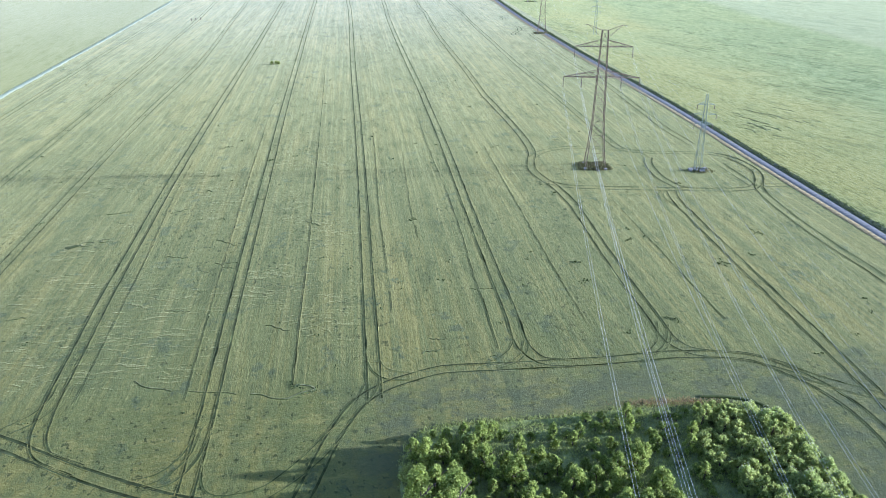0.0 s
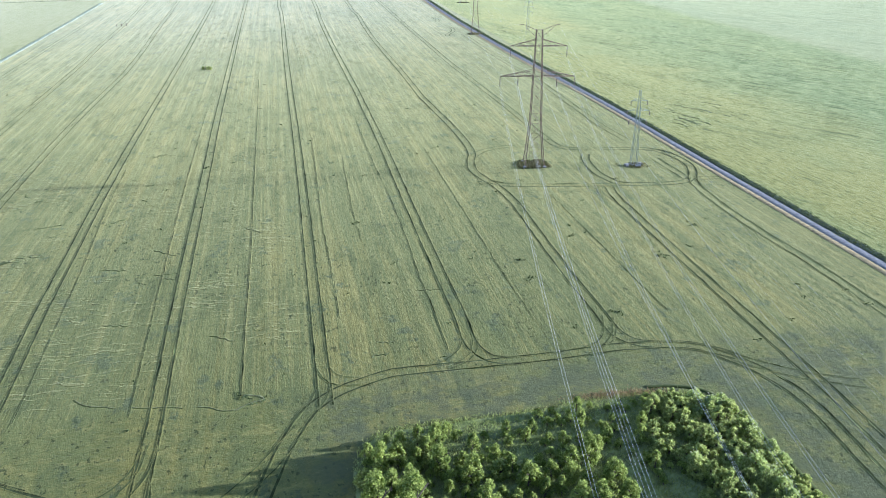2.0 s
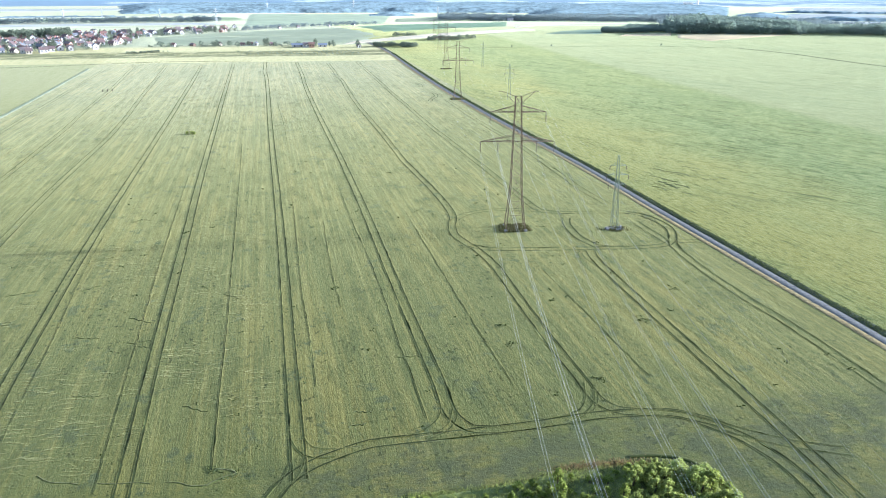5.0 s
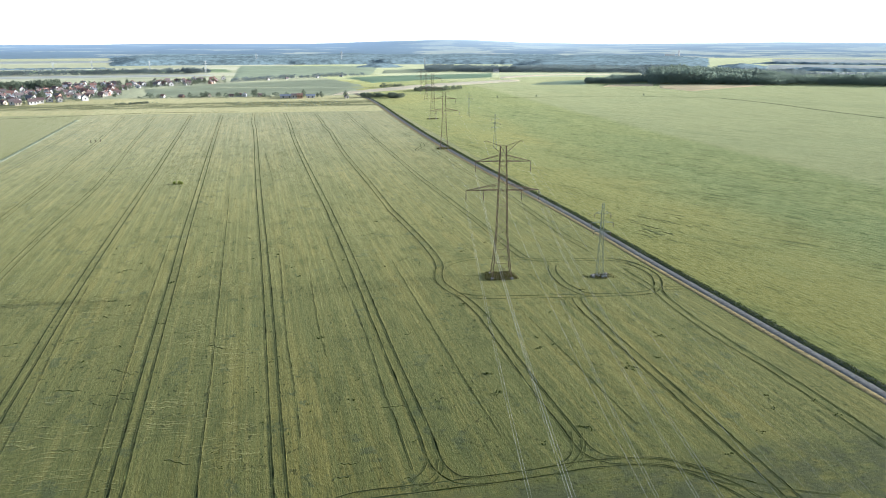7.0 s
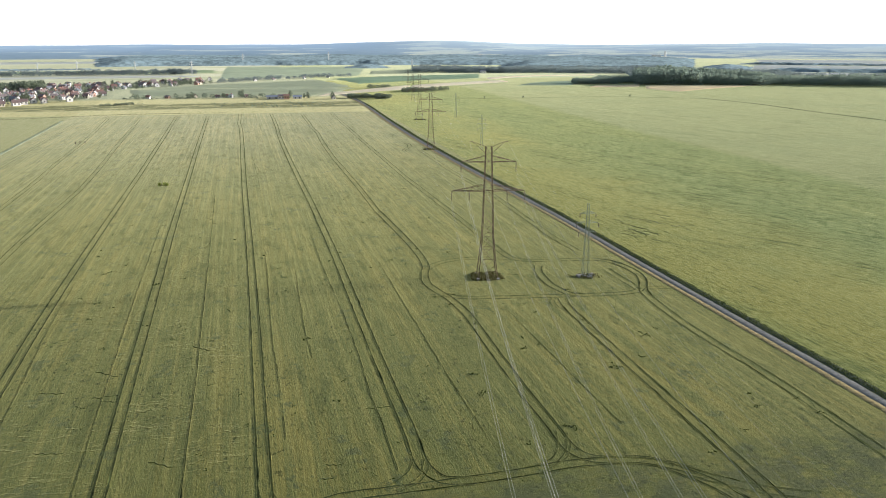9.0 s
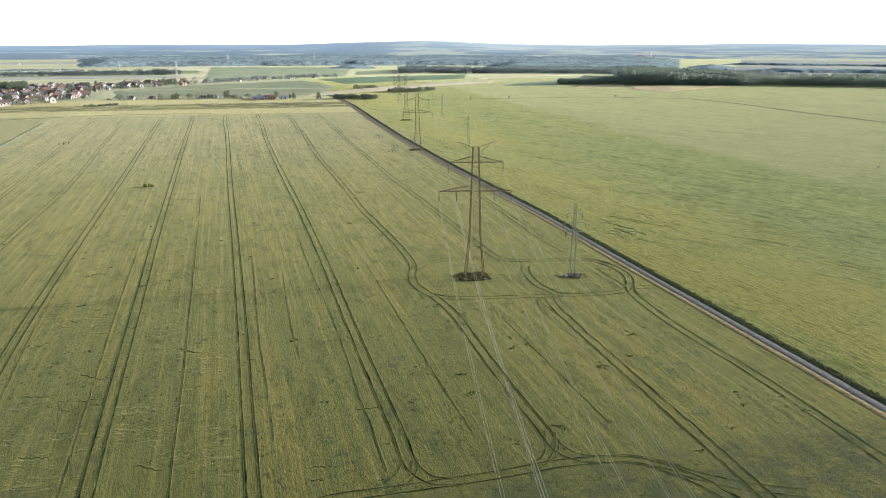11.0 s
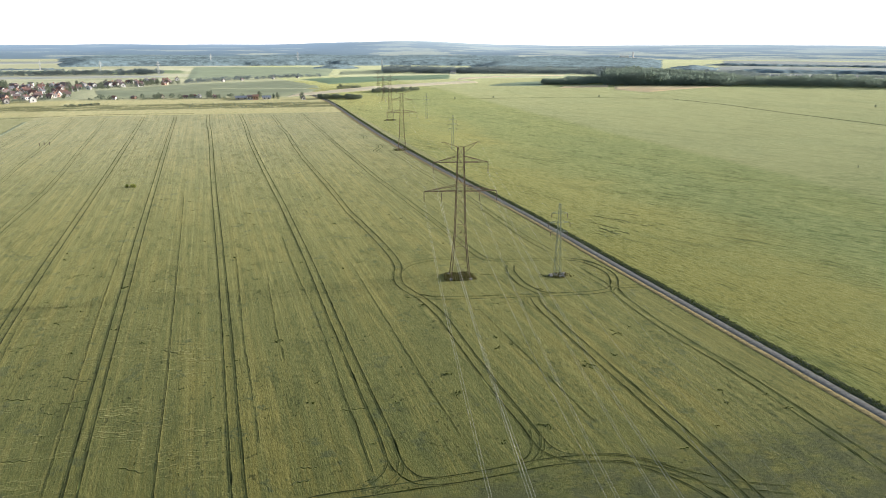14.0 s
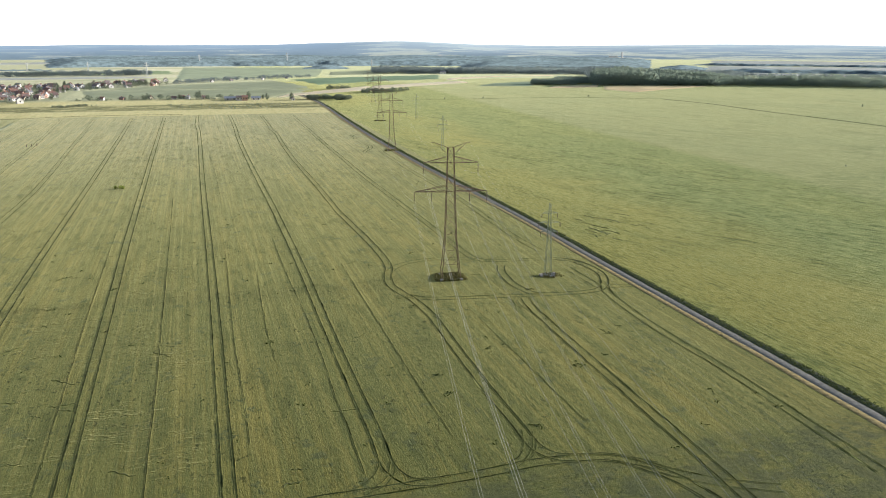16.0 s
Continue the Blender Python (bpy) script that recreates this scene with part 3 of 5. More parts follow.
ruts([(23.0, 300), (22.1, 355), (21.2, 420), (20.8, 500), (21.6, 572), (21.2, 648)], RUT_FAINT, width=0.42)
ruts([(62, 92.0), (57, 96.2), (53.6, 97.4), (50.6, 98.2), (48.4, 99.5), (46.9, 102.4), (46.7, 106), (46.8, 111), (46.7, 122), (46.9, 135), (47.3, 152), (47.6, 165), (46.6, 176.5), (45.2, 182.5), (44.0, 188.5), (43.9, 193), (45.0, 199), (46.9, 206), (47.6, 215), (47.5, 232), (46.5, 255), (45.3, 280)], width=0.34)
ruts([(45.3, 280), (45.1, 326), (44.4, 376), (43.9, 421), (44.6, 480), (45.6, 516), (44.4, 544), (45.0, 576), (44.9, 632)], RUT_FAINT, width=0.42)
ruts([(68.6, 60), (69.4, 72), (69.9, 82), (70.3, 95), (70.6, 110), (71.0, 128), (71.4, 146), (71.7, 153), (71.8, 160), (72.4, 166), (73.3, 169.8)])
ruts([(71.7, 216), (71.5, 232), (71.2, 256), (70.4, 283), (69.6, 314), (68.8, 345), (68.5, 400), (68.0, 458), (68.2, 560), (68.0, 630)], RUT_FAINT, width=0.36)
ruts([(94.0, 207), (93.0, 224), (93.4, 245), (94.0, 268), (94.5, 295), (93.4, 322), (92.6, 350), (92.6, 420)], RUT_FAINT)
ruts([(95.6, 171), (94.2, 164), (93.5, 157), (93.1, 149), (93.0, 141), (93.3, 131), (93.8, 122), (93.9, 110), (93.7, 99), (93.4, 80)], RUT_FAINT, width=0.36)
# round the tower and the mast
ruts([(45.6, 181.3), (48.1, 178.4), (51.5, 176.6), (57, 175.2), (61.2, 174.1), (67.8, 172.8), (74, 171.4), (80, 170.2), (86, 169.1), (90, 168.8), (93.6, 169.4), (97, 172.8)], width=0.3)
ruts([(43.9, 192), (45.0, 199.5), (47.2, 203.6), (50.5, 207.3), (56.1, 209.6), (62, 209.4), (68, 207.8), (73, 205)], RUT_FAINT, width=0.26)
ruts([(71.7, 222), (71.9, 212.5), (72.5, 206.8), (74.5, 203.8), (79.4, 201.7), (87, 200.1), (94.5, 198.2)], width=0.28)
ruts([(92, 198.8), (95, 197.9), (98.4, 194.5), (99.9, 190), (100.5, 185.2), (100.2, 180.7), (98.4, 175.7), (95.3, 169.6), (94.2, 165)], width=0.5)
ruts([(77.4, 197), (75.6, 192.3), (74.7, 186.4), (74.4, 180.7), (75.1, 176.5), (76.2, 172.6), (79, 170.6)], width=0.4)
ruts([(94.0, 189), (94.3, 180), (94.6, 171)], RUT_FAINT)
ruts([(96.5, 171.0), (100, 170.2), (104, 169.4)], RUT_FAINT)
turn_rut([(72.2, 170.6), (70.7, 168.4), (70.0, 165.0), (70.4, 161)])
turn_rut([(70.9, 170.4), (69.5, 168.4), (68.9, 165.6)])
# the pass along the headland, round the grove and off to the south-west
ruts([(64.0, 50), (64.4, 63), (65, 70.4), (65.4, 77), (65.0, 82), (63.4, 87.3), (61.2, 91.1), (58.2, 94.9), (53.6, 97.3), (49.6, 98), (45, 98.5), (40, 98.3), (36, 98.2), (31.5, 98.2), (27, 98.4), (22.6, 98.5), (18.2, 98.8), (14, 99), (9.6, 99.1), (6.5, 98.2), (4, 97.3), (1.2, 96), (-2.3, 93.2), (-4.6, 89.6), (-6.9, 84.1), (-8.2, 80), (-9.4, 76), (-11.2, 70), (-13.4, 60)], width=0.36)
ruts([(-140, 140), (-95, 115), (-72, 102), (-50.6, 89.4), (-46, 86.5), (-41.6, 83.8), (-37.3, 81.1), (-33.3, 78.9), (-29.5, 76.9), (-25.5, 75), (-20, 73.2), (-14, 71)], width=0.46)
turn_rut([(-5.2, 89.2), (-8.1, 84.9), (-10.2, 81.6), (-12.2, 79.1), (-14.1, 76.9), (-16.0, 75.7), (-19.3, 75.1), (-21.4, 75.8), (-22.5, 77.4), (-23.0, 80), (-23.1, 84)])
turn_rut([(-4.6, 86.5), (-7.0, 82), (-9.4, 78.6), (-12.3, 75.6), (-15, 73.4)])
# fans of turning marks where the passes meet the headland
turn_rut([(-51.5, 92.8), (-49, 95), (-47.6, 98.4), (-47.6, 103)])
turn_rut([(-50.5, 91), (-47.5, 93.5), (-46.1, 96.8), (-46, 102)])
turn_rut([(-31.2, 79.6), (-28.7, 80), (-26.7, 82.3), (-25.5, 85.5), (-25.2, 92)])
turn_rut([(-30.5, 77.9), (-28, 78.9), (-26, 81.2), (-24.8, 84.3), (-24.4, 89)])
turn_rut([(-29.6, 77.4), (-26.6, 78), (-24.4, 81), (-23.4, 85.4), (-23.2, 91)])
turn_rut([(-1.9, 103.7), (-0.9, 99.9), (1.0, 97.6), (4.3, 97.2)])
turn_rut([(0.2, 103.2), (1.2, 100.5), (4.5, 99.0), (8, 98.9)])
turn_rut([(-1.8, 98), (-2.6, 95.4), (-3.6, 92.6)])
turn_rut([(0.1, 97.5), (-0.8, 94.5), (-2.2, 91.8)])
turn_rut([(22.0, 110), (21.9, 106.9), (20.7, 103.6), (17.8, 100.8), (15.2, 100.2)])
turn_rut([(23.4, 105.7), (22.1, 101.9), (19.3, 99.7), (15.7, 99.3)])
turn_rut([(23.8, 105), (23.5, 103.0), (21.6, 100.0), (18.2, 98.3)])
turn_rut([(46.8, 108.9), (45.2, 104.0), (42.7, 100.7), (39.7, 99.6)])
turn_rut([(48.3, 107.6), (46.1, 102.8), (43.8, 100.1), (40.7, 98.3)])
turn_rut([(47.9, 105.5), (45.8, 101.1), (42.9, 98.9), (39.3, 97.3)])
ruts([(58, 95.4), (62.5, 90.6), (66.6, 86.6), (71, 83.6), (76, 81)], RUT_FAINT)
# short dark tracks near the second tower
ruts([(83.4, 417), (84.6, 422), (87.3, 427.5), (89.9, 433), (91.2, 441), (90.6, 447)], width=0.4)
ruts([(88.6, 472), (90.2, 481), (89.8, 492)], RUT_FAINT, width=0.4)

DRILL_LINES = [
    ([(-12.8, 98), (-12.8, 122), (-12.65, 150), (-12.9, 185), (-13.4, 272), (-13.9, 330)], 0.16, RUT), ([(-28.0, 96), (-28.7, 126), (-29.1, 145), (-29.6, 170), (-30.2, 205), (-30.8, 277)], 0.09, RUT),
    ([(3.0, 118), (3.0, 140), (2.6, 162), (3.0, 194), (3.4, 238)], 0.08, RUT), ([(19.0, 104), (19.2, 118), (19.1, 132), (19.5, 147), (19.6, 176)], 0.15, RUT), ([(19.6, 176), (18.8, 210), (18.6, 250)], 0.08, RUT_FAINT),
    ([(35.2, 110), (34.9, 130), (34.8, 160), (34.8, 215)], 0.11, RUT), ([(-43.6, 97), (-43.8, 108), (-44.3, 124), (-45.0, 149), (-46.6, 181), (-47.4, 215)], 0.08, RUT),
    ([(10.2, 150), (10.0, 172), (11.0, 212)], 0.06, RUT_FAINT), ([(4.4, 330), (4.0, 372), (2.4, 440)], 0.1, RUT_FAINT), ([(58.4, 108), (58.0, 140), (57.6, 168)], 0.07, RUT_FAINT),
]
for k, (path, width, bed) in enumerate(DRILL_LINES):
    me = rut_mesh("drill_line", path, width, 0.042, bed, 90 + k)
    tagged(new("drill_line", me), "thin bare line where the drill missed", "crop line", "drill lines", "structure")

# pale stalks laid over in crooked lines
def laid_line(path, width, gap=0.4, shade=None):
    """A crooked ridge of bent stalks with a dark strip beside it, painted as its shade."""
    t = thing("laid_stalks", "crooked line of pale stalks laid flat in the crop", "laid crop", "laid stalk lines", "structure")
    part("stalks", strip("stalks", offset_path(path, -width * 0.5), width, 0.06, STALKS, 0.45, int(path[0][0] * 7) % 97, 0.5), t)
    part("gap", strip("gap", offset_path(path, width * gap * 0.5), width * gap, 0.04, shade or LAID_SHADE, 0.45, int(path[0][1] * 5) % 89, 0.5), t, "dark strip painted as the shade of the stalks")


laid_line([(-36.5, 102.2), (-35.2, 100.8), (-33.7, 99.9), (-31.8, 99.4), (-30.4, 98.7)], 0.22)
laid_line([(-28.0, 98.4), (-25.4, 97.7), (-22.5, 97.3), (-20.8, 96.6)], 0.16)
laid_line([(-18.8, 96.4), (-17, 95.9), (-15.4, 94.8), (-13.2, 94.4)], 0.22)
laid_line([(-13.2, 94.4), (-11.5, 95.6), (-9.4, 96.3), (-10.1, 97.4), (-12.3, 98.2)], 0.30)
r = np.random.default_rng(17)
for k in range(16):
    x, y = (r.uniform(-62, -8), r.uniform(104, 175)) if k < 13 else (r.uniform(-8, 24), r.uniform(104, 150))
    span, lean, bow = r.uniform(1.6, 6.0), r.normal(0, 0.35), r.uniform(-0.9, 0.9)
    laid_line([(x + span * q, y + lean * span * q + bow * math.sin(3.1 * q) + 0.25 * math.sin(17 * q + k)) for q in np.linspace(-0.5, 0.5, 9)], r.uniform(0.12, 0.22), 0.3, LAID_SHADE)

# a flat dark patch for a hollow, with swirls of flattened stalks beside it
me = strip("hollow", [(-62.9, 155.2), (-62.3, 155.8), (-61.6, 156.2), (-61.0, 156.9)], 1.9, 0.05, RUT_FAINT, 0.2, 12, 0.3)
tagged(new("hollow", me), "flat dark patch for a hollow in the beaten crop", "hollow", kind="structure")
for ox, oy, size in ((-59.2, 157.2, 1.5), (-56.0, 158.6, 1.1)):
    laid_line([(ox + size * math.cos(q), oy + 0.8 * size * math.sin(q)) for q in np.linspace(0.4, 5.6, 14)], 0.3, 0.3, LAID_SHADE)

# the eastern crop is beaten down in crinkled rows
for cx, cy, sx_, sy_, count in ((121, 222, 3, 6, 12), (214, 372, 16, 30, 9), (142, 236, 12, 16, 7)):
    for k in range(count):
        x, y = max(113.0, cx + r.normal(0, sx_)), cy + r.normal(0, sy_)
        turn, span, bow = radians(-70 + r.normal(0, 9)), r.uniform(2.5, 9.0), r.normal(0, 0.5)
        ux, uy = math.cos(turn), math.sin(turn)
        path = [(x + ux * span * q - uy * w, y + uy * span * q + ux * w) for q in np.linspace(-0.5, 0.5, 8) for w in (bow * math.cos(3.1 * q) + 0.2 * math.sin(14 * q + k),)]
        laid_line(path, r.uniform(0.16, 0.34), 1.0, LAID_SHADE)

# ---------------------------------------------------------------- farm track with its verges
TRACK_PATH = [(107.3, -150), (107.1, 40), (106.8, 124), (106.2, 190), (106, 250), (103.8, 320), (101.9, 390), (101.2, 480), (102.8, 590), (105, 680), (104, 760), (98, 840)]
for name, off, width, lift, mat, label in (("road", -0.7, 2.3, 0.08, TRACK, "pale compacted gravel farm track"), ("verge", -2.6, 1.9, 0.06, DRY_VERGE, "yellowed dry grass verge beside the track"), ("verge", 1.5, 2.3, 0.06, SHADE_VERGE, "rank grass in the ditch of the track, shade of the crop painted in")):
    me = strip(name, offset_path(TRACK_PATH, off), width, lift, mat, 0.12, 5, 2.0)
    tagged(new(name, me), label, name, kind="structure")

# ---------------------------------------------------------------- foliage
def leaf_quads(centres, sizes, r, up=0.4):
    """Small four-cornered leaf clumps of random turn about the given centres."""
    n = len(centres)
    a = r.normal(size=(n, 3)) + np.array([0, 0, up])
    a /= np.linalg.norm(a, axis=1)[:, None]
    b = np.cross(a, r.normal(size=(n, 3)))
    b /= np.linalg.norm(b, axis=1)[:, None]
    c = np.cross(a, b)
    s = np.asarray(sizes)[:, None] * 0.5
    bend = a * s * 0.35
    v = np.stack([centres - b * s - bend, centres - c * s * 0.7 + bend, centres + b * s - bend, centres + c * s * 0.7 + bend], 1).reshape(-1, 3)
    return v, np.arange(4 * n).reshape(-1, 4)


def crown_cloud(r, width, height, lumps, leaves, base=0.25, bough=(0.08, 0.19)):
    """Centres of leaves on an uneven crown made of many boughs."""
    out = []
    for k in range(lumps):
        t = r.uniform(0, 2 * math.pi)
        h = base + (1 - base) * r.uniform(0.05, 1.0)
        spread = math.sin(math.pi * min(1, (h - base) / (1 - base) * 0.8 + 0.2)) * 0.38 + 0.06
        q = np.array([math.cos(t) * spread * width * r.uniform(0.4, 1), math.sin(t) * spread * width * r.uniform(0.4, 1), h * height * 0.9])
        rad = width * r.uniform(*bough)
        d = r.normal(size=(leaves // lumps, 3))
        d /= np.linalg.norm(d, axis=1)[:, None]
        out.append(q + d * (rad * r.uniform(0.55, 1.1, (len(d), 1))) * np.array([1, 1, 1.1]))
    return np.concatenate(out)


def trunk_mesh(r, height, radius):
    b = Bars()
    top = Vector((r.uniform(-0.2, 0.2), r.uniform(-0.2, 0.2), height * 0.6))
    n = 6
    verts, faces = [], []
    for k, (q, rad) in enumerate((((0, 0, -0.3), 1.4), ((0, 0, 0.3), 1.0), (top * 0.5, 0.75), (top, 0.4))):
        for i in range(n):
            t = 2 * math.pi * i / n
            verts.append((q[0] + radius * rad * math.cos(t), q[1] + radius * rad * math.sin(t), q[2]))
        if k:
            faces += [((k - 1) * n + i, (k - 1) * n + (i + 1) % n, k * n + (i + 1) % n, k * n + i) for i in range(n)]
    b.v, b.f = [Vector(v) for v in verts], [list(f) for f in faces]
    for _ in range(4):
        t = r.uniform(0, 6.28)
        a = top * r.uniform(0.45, 0.95)
        b.bar(a, a + Vector((math.cos(t), math.sin(t), 0.9)) * height * 0.2, radius * 0.55)
    return b.mesh("trunk", BARK)


def tree_kind(name, label, category, seed, width, height, material, lumps, leaves, size, group, base=0.2, flowers=0, bough=(0.08, 0.19)):
    r = np.random.default_rng(seed)
    tree = thing(name, label, category, group)
    part("trunk", trunk_mesh(r, height, 0.05 * width ** 0.8), tree)
    cloud = crown_cloud(r, width, height, lumps, leaves, base, bough)
    v, q = leaf_quads(cloud, r.uniform(0.6, 1.3, len(cloud)) * size, r)
    part("crown", quads_mesh("crown", v, q, material), tree)
    if flowers:
        top = cloud[np.argsort(cloud[:, 2] + 0.4 * cloud[:, 0])[-len(cloud) // 3:]]
        pick = top[r.choice(len(top), flowers)]
        pick = np.concatenate([pick + r.normal(0, 0.16, pick.shape) for _ in range(5)])
        v, q = leaf_quads(pick + np.array([0, 0, 0.15]), r.uniform(0.8, 1.2, len(pick)) * 0.2, r, 2.0)
        part("blossom", quads_mesh("blossom", v, q, BLOSSOM), tree, "flat creamy flower heads")
    return tree


def stand(kinds, places, r, low=0.75, high=1.25, sink=0.05):
    """Puts the first of each kind at a place and copies of it at the others."""
    used = set()
    for x, y, k in places:
        ob = kinds[k]
        s = r.uniform(low, high)
        m = pose(x, y, landz(x, y) - sink, r.uniform(-4, 4), r.uniform(-4, 4), r.uniform(0, 360))
        grow = Matrix.Diagonal((s * r.uniform(0.9, 1.1), s * r.uniform(0.9, 1.1), s, 1))
        if k in used:
            ob = copy_thing(ob, m)
            ob.matrix_basis = m @ grow
        else:
            used.add(k)
            ob.matrix_basis = m @ grow


def tufts(name, label, category, xy, heights, material, seed, blades=5, spread=0.3, slim=0.42):
    """Upright grass or weeds, uncountable, in one mesh."""
    r = np.random.default_rng(seed)
    n = len(xy) * blades
    c = np.repeat(xy, blades, 0) + r.normal(0, spread, (n, 2))
    h = np.repeat(heights, blades) * r.uniform(0.6, 1.2, n)
    t = r.uniform(0, 2 * math.pi, n)
    w = h * slim
    z = land(c[:, 0], c[:, 1])
    dx, dy = np.cos(t) * w / 2, np.sin(t) * w / 2
    lean = r.normal(0, 0.25, (n, 2)) * h[:, None]
    lo0 = np.stack([c[:, 0] - dx, c[:, 1] - dy, z], 1)
    lo1 = np.stack([c[:, 0] + dx, c[:, 1] + dy, z], 1)
    hi1 = np.stack([c[:, 0] + dx * 0.9 + lean[:, 0], c[:, 1] + dy * 0.9 + lean[:, 1], z + h], 1)
    hi0 = np.stack([c[:, 0] - dx * 0.9 + lean[:, 0], c[:, 1] - dy * 0.9 + lean[:, 1], z + h * 0.9], 1)
    v = np.stack([lo0, lo1, hi1, hi0], 1).reshape(-1, 3)
    me = quads_mesh(name, v, np.arange(4 * n).reshape(-1, 4), material)
    return tagged(new(name, me), label, category, kind="stuff")


# ---------------------------------------------------------------- lattice towers
def lattice(bars, profile, w_leg, w_brace, faces="xy"):
    """Cross braces between the four legs, panel by panel: profile rows of height and half width."""
    for (z0, h0), (z1, h1) in zip(profile, profile[1:]):
        c0 = [Vector((sx_ * h0, sy_ * h0, z0)) for sx_, sy_ in ((-1, -1), (1, -1), (1, 1), (-1, 1))]
        c1 = [Vector((sx_ * h1, sy_ * h1, z1)) for sx_, sy_ in ((-1, -1), (1, -1), (1, 1), (-1, 1))]
        for i in range(4):
            j = (i + 1) % 4
            bars.bar(c0[i], c1[j], w_brace)
            bars.bar(c0[j], c1[i], w_brace)
            bars.bar(c1[i], c1[j], w_brace)


def crossarm(z, half, rise, body, tip_depth, w):
    b = Bars()
    for s in (-1, 1):
        tip = Vector((s * half, 0, z))
        for sy_ in (-1, 1):
            root_lo, root_hi = Vector((s * body, sy_ * body, z)), Vector((s * body, sy_ * body, z + rise))
            b.bar(root_lo, tip, w)
            b.bar(root_hi, tip, w * 0.8)
            n = max(3, int((half - body) / 1.6))
            for k in range(n):
                a, c = k / n, (k + 1) / n
                b.bar(root_lo.lerp(tip, a), root_hi.lerp(tip, c * 0.98), w * 0.3)
                b.bar(root_lo.lerp(tip, c), root_hi.lerp(tip, c * 0.98), w * 0.3)
        for k in range(4):
            a = k / 4
            b.bar(Vector((s * body, -body, z)).lerp(tip, a), Vector((s * body, body, z)).lerp(tip, min(1, a + 0.25)), w * 0.5)
    b.bar((-body, 0, z), (body, 0, z), w)
    return b


def insulator_mesh(length):
    verts, faces, n = [], [], 8
    rings = [(0.0, 0.03)]
    k = 12
    for i in range(k):
        z = -length * (0.08 + 0.84 * i / k)
        rings += [(z, 0.05), (z - 0.03, 0.15), (z - 0.07, 0.14), (z - 0.09, 0.05)]
    rings.append((-length, 0.04))
    for j, (z, rad) in enumerate(rings):
        verts += [(rad * math.cos(6.2832 * i / n), rad * math.sin(6.2832 * i / n), z) for i in range(n)]
        if j:
            faces += [((j - 1) * n + i, (j - 1) * n + (i + 1) % n, j * n + (i + 1) % n, j * n + i) for i in range(n)]
    return mesh_from("insulator", verts, faces, GLASS_DISC)


LOWER_X, UPPER_X, LOWER_Z, UPPER_Z, TOP = (-9.6, -5.0, 5.0, 9.6), (-7.2, 7.2), 23.6, 31.2, 35.2


def big_tower():
    t = thing("transmission_tower", "tall rust-brown lattice steel transmission tower with two crossarms", "power pylon", "large pylons")
    rows = [(-0.4, 2.62), (0, 2.6), (4.2, 2.15), (8.0, 1.8), (11.6, 1.48)]
    rows += [(11.6 + (TOP - 11.6) * k / 9, 1.48 - 0.72 * k / 9) for k in range(1, 10)]
    for a, b in ((-1, -1), (1, -1), (1, 1), (-1, 1)):
        leg = Bars().path([(a * h, b * h, z) for z, h in rows], 0.17)
        part("leg", leg.mesh("leg", STEEL), t)
        part("foundation", Bars().box(a * 2.6 - 0.45, b * 2.6 - 0.45, -0.5, a * 2.6 + 0.45, b * 2.6 + 0.45, 0.35).mesh("foundation", CONCRETE), t, "concrete footing")
    br = Bars()
    lattice(br, rows[1:], 0.16, 0.055)
    part("bracing", br.mesh("bracing", STEEL), t)
    part("lower_crossarm", crossarm(LOWER_Z, 9.6, 1.6, 1.12, 0.3, 0.14).mesh("lower_crossarm", STEEL), t)
    part("upper_crossarm", crossarm(UPPER_Z, 7.2, 1.6, 0.9, 0.3, 0.14).mesh("upper_crossarm", STEEL), t)
    for s in (-1, 1):
        h = Bars()
        tip = Vector((s * 4.3, 0, TOP + 1.3))
        for q in (-0.76, 0.76):
            h.bar((s * 0.76, q, TOP - 0.1), tip, 0.055).bar((s * 0.8, q, TOP - 1.8), tip, 0.055)
        h.bar(tip, tip + Vector((s * 0.8, 0, -0.15)), 0.1)
        part("earthwire_horn", h.mesh("earthwire_horn", STEEL), t)
    ins = insulator_mesh(2.7)
    for x, z in [(x, LOWER_Z) for x in LOWER_X] + [(x, UPPER_Z) for x in UPPER_X]:
        o = part("insulator", ins, t, "string of brown porcelain discs")
        o.location = (x, 0, z - 0.05)
    return t


def grey_tower():
    t = thing("lattice_mast", "slim grey-green galvanised lattice mast with three short crossarms", "power pylon", "small pylons")
    top = 20.5
    rows = [(0 + top * k / 10, 0.95 - 0.72 * (k / 10) ** 0.8) for k in range(11)]
    for a, b in ((-1, -1), (1, -1), (1, 1), (-1, 1)):
        leg = Bars().path([(a * h, b * h, z - (0.5 if z == 0 else 0)) for z, h in rows], 0.06)
        part("leg", leg.mesh("leg", GREY_STEEL), t)
    br = Bars()
    lattice(br, rows, 0.1, 0.028)
    part("bracing", br.mesh("bracing", GREY_STEEL), t)
    for z, half in ((12.6, 2.4), (15.2, 3.0), (17.8, 2.2)):
        part("crossarm", crossarm(z, half, 0.6, 0.5, 0.1, 0.05).mesh("crossarm", GREY_STEEL), t)
    ins = insulator_mesh(1.3)
    for z, half in ((12.6, 2.4), (15.2, 3.0), (17.8, 2.2)):
        for s in (-1, 1):
            o = part("insulator", ins, t, "string of brown porcelain discs")
            o.location, o.scale = (s * half, 0, z - 0.03), (0.7, 0.7, 1)
    return t


# place, turn and height factor of each tower, from behind the camera to the horizon
BIG = [(14.8, -34.0, -11.5, 1.0), (60.6, 191.6, -11.0, 1.0), (99.2, 419.5, -10.0, 0.87), (124.9, 563.0, -12.0, 0.92), (153.0, 717.0, -11.5, 0.68), (171.0, 826.0, -11.5, 0.62)]
